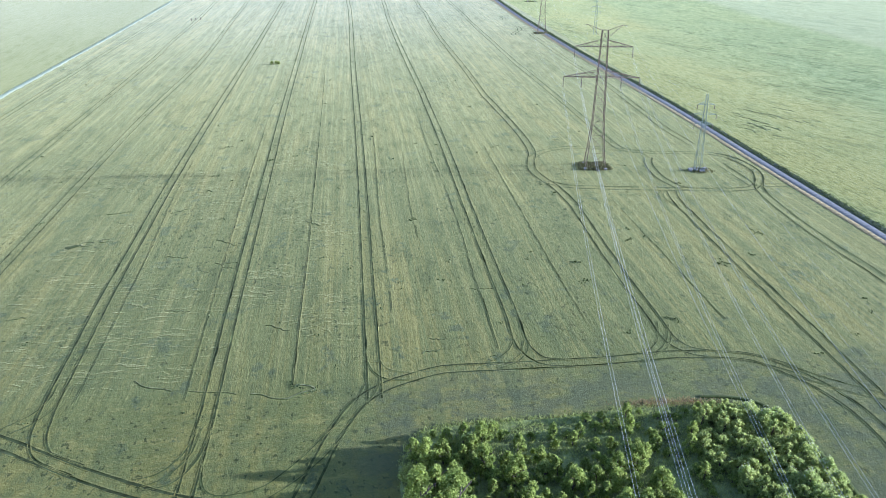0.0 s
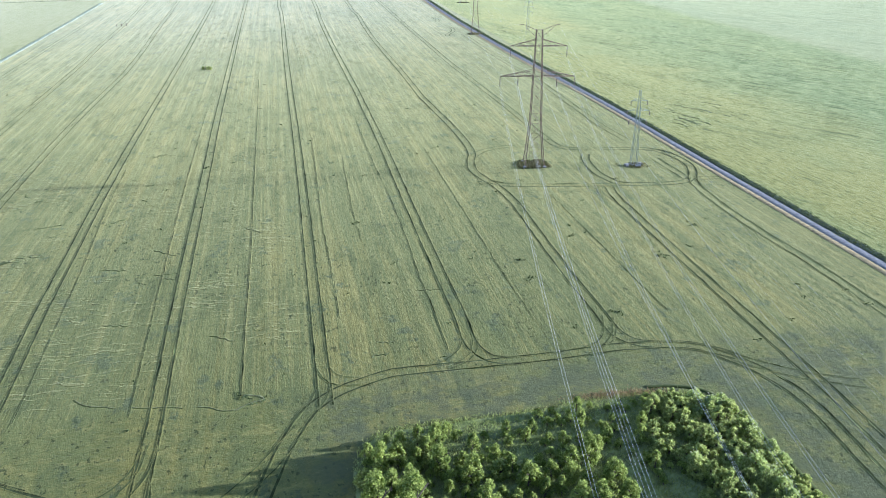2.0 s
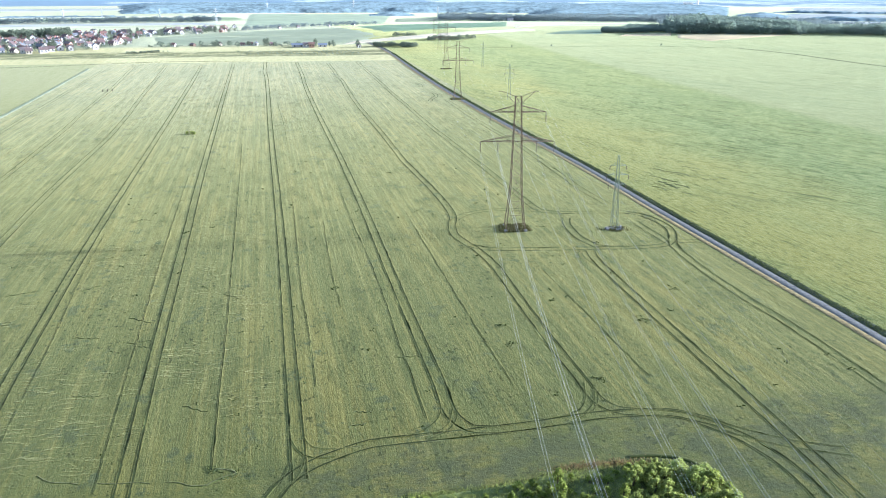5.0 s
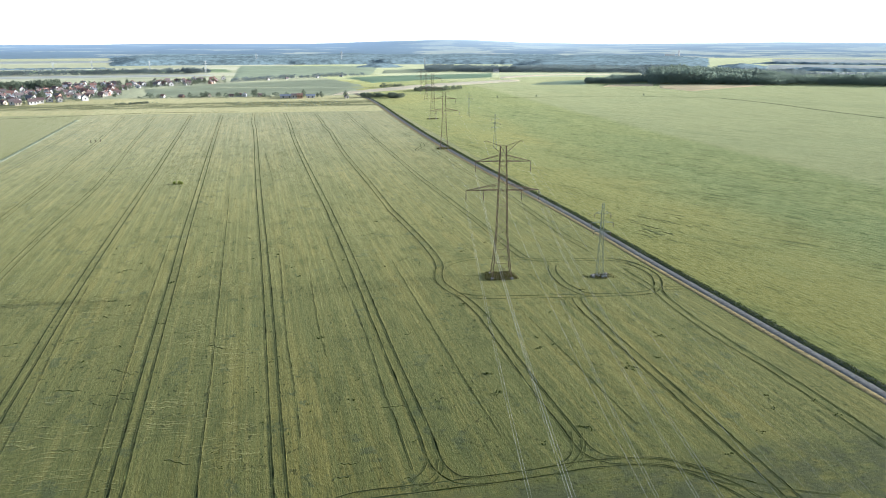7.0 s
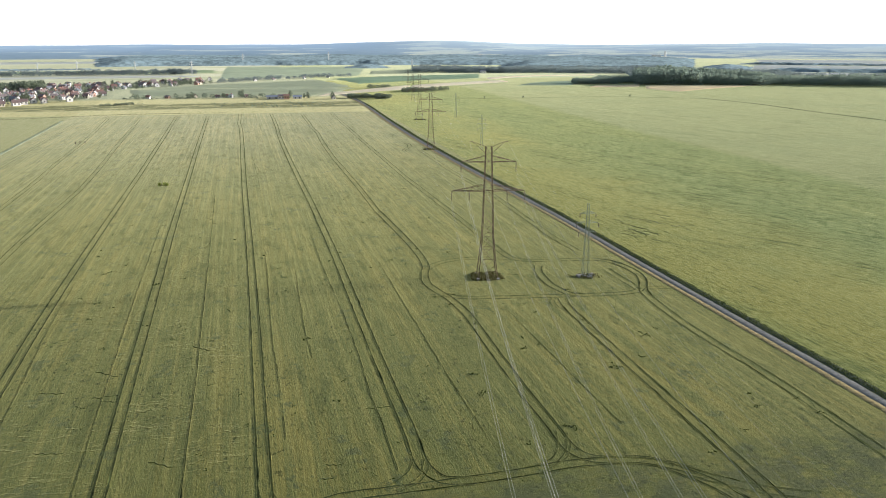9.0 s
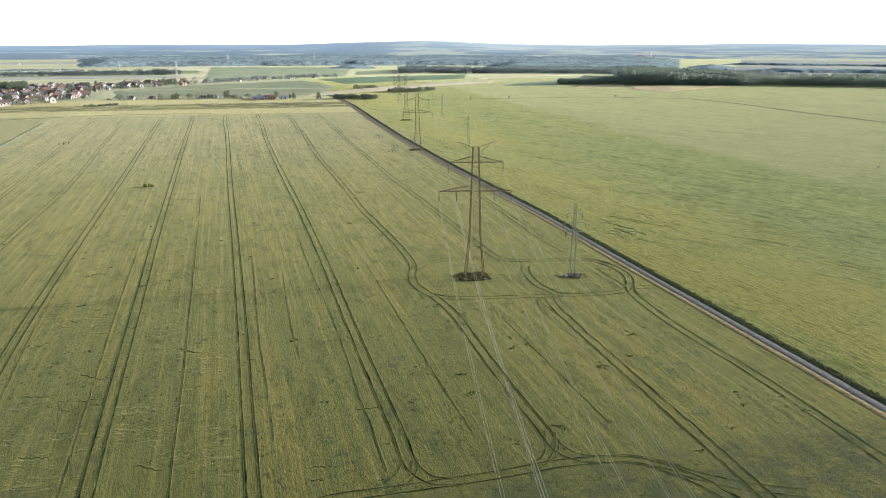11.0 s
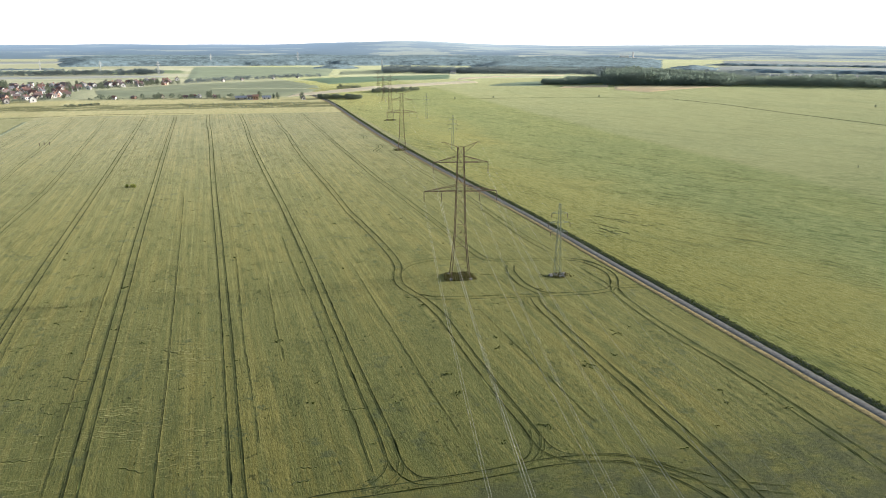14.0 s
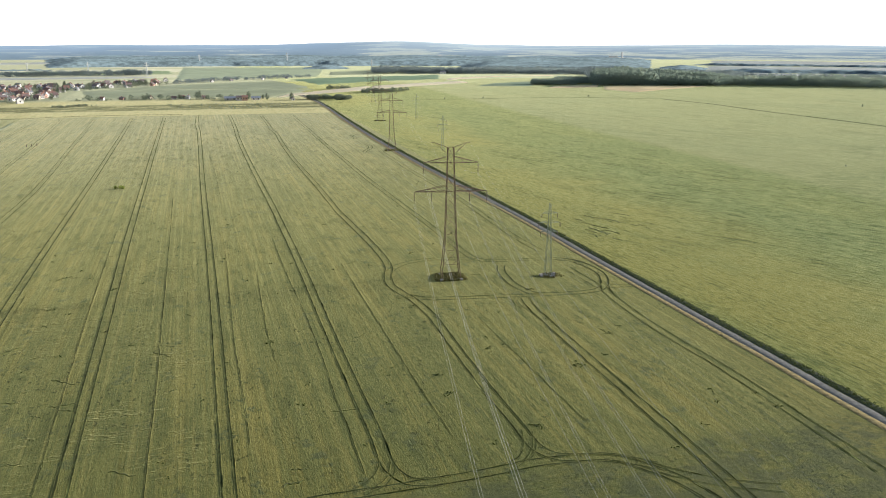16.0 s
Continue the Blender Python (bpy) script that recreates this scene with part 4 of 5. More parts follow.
SMALL = [(46.0, -38.0, -10.0, 1.0), (86.0, 184.4, -10.0, 0.97), (125.0, 408.0, -10.0, 0.93), (152.0, 562.0, -10.0, 0.9)]
for rows, build in ((BIG, big_tower), (SMALL, grey_tower)):
    first = build()
    for k, (x, y, turn, s) in enumerate(rows):
        m = pose(x, y, landz(x, y), 0, 0, turn)
        ob = first if k == 0 else copy_thing(first, m)
        ob.matrix_basis = m @ Matrix.Diagonal((s, s, s, 1))


def cable(a, b, sag, radius):
    n = 40
    pts = [a.lerp(b, k / n) - Vector((0, 0, 4 * sag * (k / n) * (1 - k / n))) for k in range(n + 1)]
    d = (b - a).to_2d().normalized()
    side, verts, faces = Vector((d.y, -d.x, 0)), [], []
    for p in pts:
        for i in range(5):
            t = 6.2832 * i / 5
            verts.append(p + side * (radius * math.cos(t)) + Vector((0, 0, radius * math.sin(t))))
    for k in range(n):
        faces += [(k * 5 + i, k * 5 + (i + 1) % 5, k * 5 + 5 + (i + 1) % 5, k * 5 + 5 + i) for i in range(5)]
    return verts, faces


def hang(rows, k, x, z):
    px, py, turn, s = rows[k]
    return pose(px, py, landz(px, py), 0, 0, turn) @ Vector((x * s, 0, z * s))


for k in range(len(BIG) - 1):
    span = math.dist(BIG[k][:2], BIG[k + 1][:2])
    sag = 8.0 * (span / 230) ** 2
    for x, z in [(x, LOWER_Z - 2.8) for x in LOWER_X] + [(x, UPPER_Z - 2.8) for x in UPPER_X]:
        line = thing("conductor_bundle", "sagging bundle of bright aluminium power cables", "power cable", "conductors")
        for dx in (-0.18, 0.18):
            v, f = cable(hang(BIG, k, x + dx, z), hang(BIG, k + 1, x + dx, z), sag, 0.0115 if k == 0 else 0.004)
            part("cable", mesh_from("cable", v, f, ALU), line)
    for s in (-1, 1):
        v, f = cable(hang(BIG, k, s * 5.0, TOP + 1.1), hang(BIG, k + 1, s * 5.0, TOP + 1.1), sag * 0.8, 0.008 if k == 0 else 0.003)
        tagged(new("earth_wire", mesh_from("earth_wire", v, f, ALU)), "thin earth wire strung between tower tops", "power cable", "earth wires")
for k in range(len(SMALL) - 1):
    for z, half in ((11.2, 2.4), (13.8, 3.0), (16.4, 2.2)):
        for s in (-1, 1):
            v, f = cable(hang(SMALL, k, s * half, z), hang(SMALL, k + 1, s * half, z), 5.0 * (math.dist(SMALL[k][:2], SMALL[k + 1][:2]) / 230) ** 2, 0.0035)
            tagged(new("power_line", mesh_from("power_line", v, f, ALU)), "single thin power line of the small masts", "power cable", "thin power lines")

# rough weeds left standing at the tower feet, rubble and blocks at the mast
r = np.random.default_rng(3)
for k, (x, y) in enumerate(((60.6, 191.6), (99.2, 419.5), (124.9, 563))):
    u, v = r.uniform(-1, 1, 620), r.uniform(-1, 1, 620)
    keep = np.abs(u) + 0.35 * np.abs(v) + 0.2 * np.sin(7 * v + 3 * u) < 1.12
    u, v = u[keep] * 4.2, v[keep] * 3.3
    turn = radians(-11)
    xy = np.stack([x + u * math.cos(turn) - v * math.sin(turn), y + u * math.sin(turn) + v * math.cos(turn)], 1)
    tufts("tall_weeds", "dark rough weeds left standing round the tower feet", "weeds", xy, r.uniform(0.15, 0.55, len(xy)) * (0.6 if k else 1.0), FOOT_WEED, 40 + k, 5)
for k in range(16):
    x, y = 85.6 + r.normal(0, 1.5), 184.6 + r.normal(0, 0.9)
    s = r.uniform(0.2, 0.5)
    b = Bars().box(-s, -s * 0.6, -0.2, s, s * 0.6, s * 0.9)
    b.v = [v + Vector(r.normal(0, 0.1, 3)) for v in b.v]
    ob = new("concrete_block", b.mesh("concrete_block", CONCRETE))
    ob.matrix_basis = pose(x, y, landz(x, y) + 0.05, r.uniform(-12, 12), r.uniform(-12, 12), r.uniform(0, 360))
    tagged(ob, "broken pale concrete block at the mast foot", "rubble", "concrete blocks")

xy = np.stack([86.4 + r.normal(0, 1.5, 160), 184.2 + r.normal(0, 1.0, 160)], 1)
tufts("tall_weeds", "dark brown dead weeds among the rubble at the mast foot", "weeds", xy, r.uniform(0.15, 0.45, 160), FOOT_WEED, 48, 4)

# ---------------------------------------------------------------- verge of the track: tall dark grass on the far side
n = 9000
yy = r.uniform(60, 700, n) ** 1.0
px = np.interp(yy, [p[1] for p in TRACK_PATH], [p[0] for p in TRACK_PATH])
tufts("verge_grass", "tall dark green grass along the edge of the track", "grass", np.stack([px + 0.9 + r.uniform(0, 1.6, n), yy], 1), r.uniform(0.15, 0.32, n), VERGE_GRASS, 51, 4)

# ---------------------------------------------------------------- the grove
def in_grove(x, y, pad=0.0):
    top = np.interp(x, [1, 3, 5, 8, 13, 20, 28, 32, 39, 45, 48.5, 51, 52.6, 53.5, 54.2, 55], [76, 82, 84.5, 85.6, 85.8, 85.4, 85.2, 86, 86.0, 85.8, 85.4, 84.4, 82.6, 78.8, 72, 50])
    return (x > 1.5 + pad) & (x < 54.6 - pad) & (y < top - pad) & (y > 30)


r = np.random.default_rng(21)
kinds = {
    "t": tree_kind("broadleaf_tree", "tall broadleaf tree with yellow-green crown at the grove edge", "tree", 8, 4.6, 8.6, LEAF_YOUNG, 60, 4200, 0.32, "tall grove trees", 0.12, 0, (0.09, 0.17)),
    "a": tree_kind("broadleaf_tree", "young broadleaf tree with fresh yellow-green leaves in the grove", "tree", 1, 3.1, 4.5, LEAF_YOUNG, 44, 2500, 0.25, "grove trees", 0.08, 0, (0.07, 0.15)),
    "b": tree_kind("broadleaf_tree", "slender broadleaf sapling with fresh yellow-green leaves in the grove", "tree", 2, 1.9, 3.0, LEAF_YOUNG, 28, 1400, 0.22, "grove saplings", 0.06, 0, (0.08, 0.17)),
    "c": tree_kind("thorn_bush", "dense olive-green thorn bush in the grove", "bush", 3, 3.2, 2.1, LEAF_OLIVE, 36, 1700, 0.25, "grove bushes", 0.04, 0, (0.05, 0.12)),
    "d": tree_kind("thorn_bush", "upright olive-green thorn bush in the grove", "bush", 4, 2.4, 2.8, LEAF_OLIVE, 38, 1500, 0.225, "upright bushes", 0.06, 0, (0.05, 0.13)),
    "e": tree_kind("elder_bush", "pale grey-green elder bush with creamy flower heads", "bush", 5, 3.0, 2.4, LEAF_PALE, 38, 1600, 0.235, "elder bushes", 0.05, 6, (0.06, 0.14)),
    "f": tree_kind("scrub", "low bright green shrub in the meadow", "bush", 6, 1.7, 1.3, LEAF_YOUNG, 12, 520, 0.2, "low shrubs", 0.05),
}
TALL = {"t": 8.6, "a": 4.5, "b": 3.0, "c": 2.1, "d": 2.8, "e": 2.4, "f": 1.3}
ROOM = {"t": 2.6, "a": 2.0, "b": 1.45, "c": 1.4, "d": 1.3, "e": 1.4, "f": 1.2}
places, tries = [(3.6, 66.5, "t"), (5.4, 62.5, "t"), (3.2, 59.0, "t"), (7.6, 66.0, "t"), (9.8, 60.5, "t"), (4.6, 55, "t"), (8.2, 55.4, "t"), (12.8, 57.5, "t")], 0
while len(places) < 560 and tries < 30000:
    tries += 1
    x, y = r.uniform(2, 55), r.uniform(34, 86)
    clump = math.sin(x * 0.55 + 1.0) * math.sin(y * 0.6 + x * 0.13) > -0.3
    if x > 41 + 1.6 * math.sin(y * 0.4) + max(0, y - 80) * 0.35:
        k = r.choice(["c", "d", "e"], p=[0.26, 0.18, 0.56]) if x > 47.5 else r.choice(["c", "d", "e"], p=[0.55, 0.38, 0.07])
    elif x > 14 and y > 77.5 + 1.2 * math.sin(x * 0.5):
        k = r.choice(["f", "b", "-"], p=[0.14, 0.04, 0.82])
    elif x < 11 and y < 68:
        k = r.choice(["t", "a", "b"], p=[0.3, 0.5, 0.2])
    elif x < 14:
        k = r.choice(["a", "b", "c", "f"], p=[0.45, 0.35, 0.12, 0.08])
    elif 34 < x < 41.5 and y > 64:
        k = r.choice(["f", "b", "-"], p=[0.08, 0.03, 0.89])
    elif y > 73.5 or 33 < x < 42:
        k = r.choice(["b", "f", "a", "-"], p=[0.28, 0.24, 0.04, 0.44]) if clump else "-"
    else:
        k = r.choice(["a", "b", "c", "f"], p=[0.42, 0.30, 0.16, 0.12]) if clump or r.random() < 0.12 else "-"
    k = str(k)
    if k == "-" or not in_grove(x, y + TALL[k] * (0.75 if x < 16 else 0.55), 0.4 if x > 40 else 1.0):
        continue
    if any(math.dist((x, y), p[:2]) < max(ROOM[k], 0.8 * ROOM[p[2]]) for p in places):
        continue
    places.append((x, y, k))
stand(kinds, places, r, 0.7, 1.15)
xy = np.stack([r.uniform(2, 55, 30000), r.uniform(40, 87, 30000)], 1)
xy = xy[in_grove(xy[:, 0], xy[:, 1])]
gx, gy = np.meshgrid(np.arange(0.0, 57, 0.6), np.arange(38.0, 90, 0.6))
inside = in_grove(gx, gy - 0.6) & in_grove(gx, gy + 0.4)
gz = land(gx, gy) + np.where(inside, 0.10, -0.15) + rng.normal(0, 0.02, gx.shape)
me = quads_mesh("meadow", np.stack([gx.ravel(), gy.ravel(), gz.ravel()], 1), grid_quads(gx.shape[1], gx.shape[0]), MEADOW, True)
tagged(new("meadow", me), "green turf of the rough meadow under the grove", "meadow", kind="structure")
tufts("meadow_grass", "rough yellow-green meadow grass between the bushes", "grass", xy, r.uniform(0.16, 0.34, len(xy)), GRASS, 61, 6, 0.4, 0.22)
gx = np.clip(r.normal(40.5, 3.2, 520), 32, 47.5)
tufts("sorrel", "reddish-brown sorrel along the grove edge", "weeds", np.stack([gx, 86.9 - 0.09 * (gx - 33) + r.normal(0, 0.42, 520)], 1), r.uniform(0.10, 0.26, 520), RED_WEED, 62, 4)

# bare furrow as a dark strip, with its shade put into the colour
me = strip("furrow", [(45, 87.2), (48.5, 86.6), (51.4, 85.4), (53.2, 83.4), (54.3, 79), (54.9, 72.8), (55.1, 66), (55, 50)], 0.9, 0.14, RUT_FAINT, 0.25, 3, 0.8)
tagged(new("furrow", me), "bare furrow between the grove and the crop, its shade painted in", "furrow", kind="structure")

# dark weeds scattered in the crop, and the bush on the open field
n = 260
xy = np.stack([r.uniform(-110, 95, n), r.uniform(92, 330, n)], 1)
spots = np.array([(39.5, 133.9), (39.1, 124.9), (50.1, 109.2), (80.9, 142), (67.8, 128.5), (53.6, 142.8), (9.9, 160.7), (-26, 211), (-10.4, 96.6), (-12.5, 97.4)])
xy = np.concatenate([xy] + [spots + r.normal(0, 0.6, spots.shape) for _ in range(5)])
tufts("field_weeds", "dark weed clumps scattered in the cereal crop", "weeds", xy, r.uniform(0.10, 0.20, len(xy)), VERGE_GRASS, 63, 7, 0.35, 1.2)
hx, hy = -36.6, 356.5
bushes = [(hx + dx, hy + dy, "c") for dx, dy in ((-1.3, 0), (0.4, 0.5), (1.6, -0.8))]
for x, y, k in bushes:
    ob = copy_thing(kinds[k], pose(x, y, landz(x, y), 0, 0, 50 * x))
    ob.matrix_basis = pose(x, y, landz(x, y) - 0.05, 0, 0, 50 * x) @ Matrix.Diagonal((0.5, 0.6, 0.75, 1))
    tagged(ob, "low dark bush standing alone in the cereal field", "bush", "field bushes")
for k, (x, y) in enumerate(((-100.5, 513), (-98.2, 515), (-95.5, 516))):
    post = thing("marker_post", "dark wooden post standing in the crop", "post", "marker posts", at=pose(x, y, landz(x, y)))
    part("shaft", Bars().bar((0, 0, -0.4), (0, 0, 1.2), 0.3).mesh("shaft", BARK), post)
    part("cap", Bars().box(-0.2, -0.2, 1.2, 0.2, 0.2, 1.5).mesh("cap", BARK), post)

# ---------------------------------------------------------------- patchwork beyond the fields
def patch(name, label, corners, material, lift=0.5, seed=0):
    """A draped field between four corners (bearing, distance): near left, near right, far right, far left. Its rim dips into the ground."""
    u, v = np.meshgrid(np.linspace(0, 1, 70), np.linspace(0, 1, 40))
    c = np.array(corners, float)
    q = (1 - u)[..., None] * (1 - v)[..., None] * c[0] + u[..., None] * (1 - v)[..., None] * c[1] + (u * v)[..., None] * c[2] + ((1 - u) * v)[..., None] * c[3]
    az, dist = np.radians(q[..., 0]), q[..., 1]
    x, y = dist * np.sin(az), dist * np.cos(az)
    rim = np.minimum(np.minimum(u, 1 - u) * 14, np.minimum(v, 1 - v) * 8)
    wob = 0.25 * np.sin(x * 0.09 + seed) * np.sin(y * 0.07 + 2 * seed)
    z = land(x, y) + lift * (np.clip(rim, 0, 1) * 1.6 - 0.6 + wob)
    me = quads_mesh(name, np.stack([x.ravel(), y.ravel(), z.ravel()], 1), grid_quads(70, 40), material, True)
    return tagged(new(name, me), label, "field", kind="structure")


F = FIELD_COLOURS
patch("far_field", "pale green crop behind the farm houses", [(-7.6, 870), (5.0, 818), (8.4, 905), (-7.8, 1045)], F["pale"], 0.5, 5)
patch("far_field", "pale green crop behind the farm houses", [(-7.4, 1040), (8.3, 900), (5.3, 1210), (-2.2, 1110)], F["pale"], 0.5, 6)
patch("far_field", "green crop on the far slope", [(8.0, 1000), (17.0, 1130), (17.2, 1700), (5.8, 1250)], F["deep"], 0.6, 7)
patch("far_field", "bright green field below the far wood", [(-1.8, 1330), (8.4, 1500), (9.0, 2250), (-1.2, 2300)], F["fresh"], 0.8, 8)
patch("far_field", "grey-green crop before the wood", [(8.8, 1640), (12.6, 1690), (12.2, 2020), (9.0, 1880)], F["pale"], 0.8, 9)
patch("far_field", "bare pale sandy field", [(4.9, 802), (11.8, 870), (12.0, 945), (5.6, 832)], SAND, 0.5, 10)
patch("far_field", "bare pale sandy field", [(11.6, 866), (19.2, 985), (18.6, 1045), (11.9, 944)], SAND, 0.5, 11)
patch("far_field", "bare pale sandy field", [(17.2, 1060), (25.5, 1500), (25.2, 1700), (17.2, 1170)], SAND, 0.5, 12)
# the wood spur's shadow, painted as a blue-green patch
patch("far_field", "crop before the wood spur with its shadow painted in", [(19.2, 905), (23.6, 902), (23.6, 1010), (20.6, 955)], F["blue"], 0.35, 21)
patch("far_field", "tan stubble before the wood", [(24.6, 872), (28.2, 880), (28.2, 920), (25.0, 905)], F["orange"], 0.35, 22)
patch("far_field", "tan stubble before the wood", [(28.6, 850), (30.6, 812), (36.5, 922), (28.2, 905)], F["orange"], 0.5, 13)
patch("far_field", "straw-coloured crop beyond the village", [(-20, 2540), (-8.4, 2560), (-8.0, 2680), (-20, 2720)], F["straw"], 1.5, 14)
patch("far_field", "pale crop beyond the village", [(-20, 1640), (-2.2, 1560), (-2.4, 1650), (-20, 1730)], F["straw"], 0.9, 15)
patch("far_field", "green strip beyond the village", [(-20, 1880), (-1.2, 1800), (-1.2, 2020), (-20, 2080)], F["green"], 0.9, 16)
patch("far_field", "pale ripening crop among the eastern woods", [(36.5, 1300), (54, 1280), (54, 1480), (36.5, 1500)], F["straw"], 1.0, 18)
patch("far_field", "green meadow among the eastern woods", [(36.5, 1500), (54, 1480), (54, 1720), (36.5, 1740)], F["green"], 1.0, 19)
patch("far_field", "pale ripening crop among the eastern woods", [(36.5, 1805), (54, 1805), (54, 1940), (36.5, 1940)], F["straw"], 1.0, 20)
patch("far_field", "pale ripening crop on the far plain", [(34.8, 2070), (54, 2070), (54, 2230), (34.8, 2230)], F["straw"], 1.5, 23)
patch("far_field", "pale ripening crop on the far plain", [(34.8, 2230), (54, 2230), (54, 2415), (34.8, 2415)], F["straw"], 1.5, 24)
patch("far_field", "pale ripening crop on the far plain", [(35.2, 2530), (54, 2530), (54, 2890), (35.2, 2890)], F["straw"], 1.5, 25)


def distant_land():
    m = Mat("far country with painted haze", 1.0, 0.0)
    p = m.pos()
    x, y, _ = m.axes(p)
    bearing = m.math("ARCTAN2", x, y)
    far = m.node("ShaderNodeVectorMath", i0=p)
    far.operation = "LENGTH"
    flat = m.node("ShaderNodeCombineXYZ", i0=m.math("MULTIPLY", bearing, 10.0), i1=m.math("MULTIPLY", far.outputs["Value"], 0.0042))
    n = m.noise(flat.outputs[0], 1.0, 5, 0.62)
    n2 = m.noise(flat.outputs[0], 7.0, 3, 0.6)
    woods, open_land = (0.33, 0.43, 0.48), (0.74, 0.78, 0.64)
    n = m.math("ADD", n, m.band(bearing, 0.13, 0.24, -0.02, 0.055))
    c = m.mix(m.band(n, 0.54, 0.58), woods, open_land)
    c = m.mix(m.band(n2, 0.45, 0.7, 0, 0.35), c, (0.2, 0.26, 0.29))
    # aerial haze painted in: colour runs to pale blue with distance
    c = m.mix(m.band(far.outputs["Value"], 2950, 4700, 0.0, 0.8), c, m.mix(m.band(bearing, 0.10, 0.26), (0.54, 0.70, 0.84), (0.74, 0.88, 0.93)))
    return m.colour(c)


def build_distance():
    az, d = np.meshgrid(np.radians(np.linspace(-60, 80, 260)), np.linspace(2900, 4960, 60))
    x, y = d * np.sin(az), d * np.cos(az)
    z = land(x, y) + 4.0 * smooth(2900, 3100, d) - 1.0
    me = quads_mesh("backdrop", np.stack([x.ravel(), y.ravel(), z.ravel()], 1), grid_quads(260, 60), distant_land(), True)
    tagged(new("backdrop", me), "wooded hills and pale fields along the horizon, blue haze painted in", "distance", kind="structure")


build_distance()

# ---------------------------------------------------------------- woods
def wood(name, label, xy, heights, material, seed, leaves=44, size=0.30):
    """Many ragged crowns, uncountable, in one mesh."""
    r = np.random.default_rng(seed)
    n, leaves, size = len(xy), int(leaves * 1.6), size * 0.72
    base = land(xy[:, 0], xy[:, 1])
    d = r.normal(size=(n, leaves, 3))
    d /= np.linalg.norm(d, axis=2)[..., None]
    d[..., 2] = np.abs(d[..., 2]) * 1.15 - 0.35
    lump = 1 + 0.25 * np.sin(d[..., 0] * 4 + r.uniform(0, 6, (n, 1))) * np.cos(d[..., 1] * 4 + r.uniform(0, 6, (n, 1)))
    h = heights[:, None, None]
    c = np.empty((n, leaves, 3))
    c[..., :2] = xy[:, None, :] + d[..., :2] * lump[..., None] * h * 0.42
    c[..., 2] = base[:, None] + heights[:, None] * (0.46 + 0.42 * d[..., 2] * lump)
    low = r.random((n, leaves)) < 0.22
    c[..., 2] = np.where(low, base[:, None] + heights[:, None] * r.uniform(0.05, 0.45, (n, leaves)), c[..., 2])
    v, q = leaf_quads(c.reshape(-1, 3), (np.repeat(heights, leaves) * size * r.uniform(0.6, 1.2, n * leaves)), r)
    return tagged(new(name, quads_mesh(name, v, q, material)), label, "wood", kind="stuff")


def wedge(r, n, az0, az1, d0, d1):
    a = np.radians(r.uniform(az0, az1, n))
    d = np.sqrt(r.uniform(d0 ** 2, d1 ** 2, n))
    return np.stack([d * np.sin(a), d * np.cos(a)], 1)


r = np.random.default_rng(77)
def swell(xy, seed):
    """Slow changes of height over a wood."""
    return 0.5 + 0.5 * np.sin(xy[:, 0] * 0.021 + seed) * np.cos(xy[:, 1] * 0.017 + 1.3 * seed) + 0.25 * np.sin(xy[:, 0] * 0.08 + xy[:, 1] * 0.05)


xy = np.concatenate([wedge(r, 160, 23.5, 26.5, 925, 945), wedge(r, 260, 25, 28.6, 945, 1000)])
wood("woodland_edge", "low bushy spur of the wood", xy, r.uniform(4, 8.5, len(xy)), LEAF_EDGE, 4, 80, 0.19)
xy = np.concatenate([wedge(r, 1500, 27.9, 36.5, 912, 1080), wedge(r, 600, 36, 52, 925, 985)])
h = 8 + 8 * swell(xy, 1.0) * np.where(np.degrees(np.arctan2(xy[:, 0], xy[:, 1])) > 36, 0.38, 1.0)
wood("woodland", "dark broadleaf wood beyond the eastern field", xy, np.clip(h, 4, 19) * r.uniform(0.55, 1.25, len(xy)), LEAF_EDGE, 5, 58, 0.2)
def canopy(name, label, az0, az1, d0, d1, height, material, seed, clear=0.9, step=7.0):
    """The closed roof of a wood far off: a bumpy sheet of crowns with wavy edges and clearings, kind stuff."""
    q = np.random.default_rng(seed)
    nx, ny = int(radians(az1 - az0) * (d0 + d1) / 2 / step), int((d1 - d0) / step)
    u, v = np.meshgrid(np.linspace(0, 1, nx), np.linspace(0, 1, ny))
    az = np.radians(az0 + (az1 - az0) * u) + q.normal(0, 0.0006, u.shape)
    d = d0 + (d1 - d0) * v + 7 * np.sin(az * 55 + seed) + 2 * np.sin(az * 170 + 2 * seed) + q.normal(0, 1.5, u.shape)
    x, y = d * np.sin(az), d * np.cos(az)
    slow = np.sin(x * 0.011 + seed) * np.cos(y * 0.009 + 1.7 * seed) + 0.5 * np.sin(x * 0.03 - y * 0.021 + seed)
    h = height * (0.85 + 0.12 * slow) + q.normal(0, height * 0.035, u.shape)
    h = np.where(slow > clear, -3.0, h)
    inward = np.minimum(np.minimum(v, 1 - v) * ny / 3, np.minimum(u, 1 - u) * nx / 8)
    z = land(x, y) - 3.0 + (h + 3.0) * smooth(0.2, 2.2, inward + q.normal(0, 0.06, u.shape))
    me = quads_mesh(name, np.stack([x.ravel(), y.ravel(), z.ravel()], 1), grid_quads(nx, ny), material, True)
    return tagged(new(name, me), label, "wood", kind="stuff")


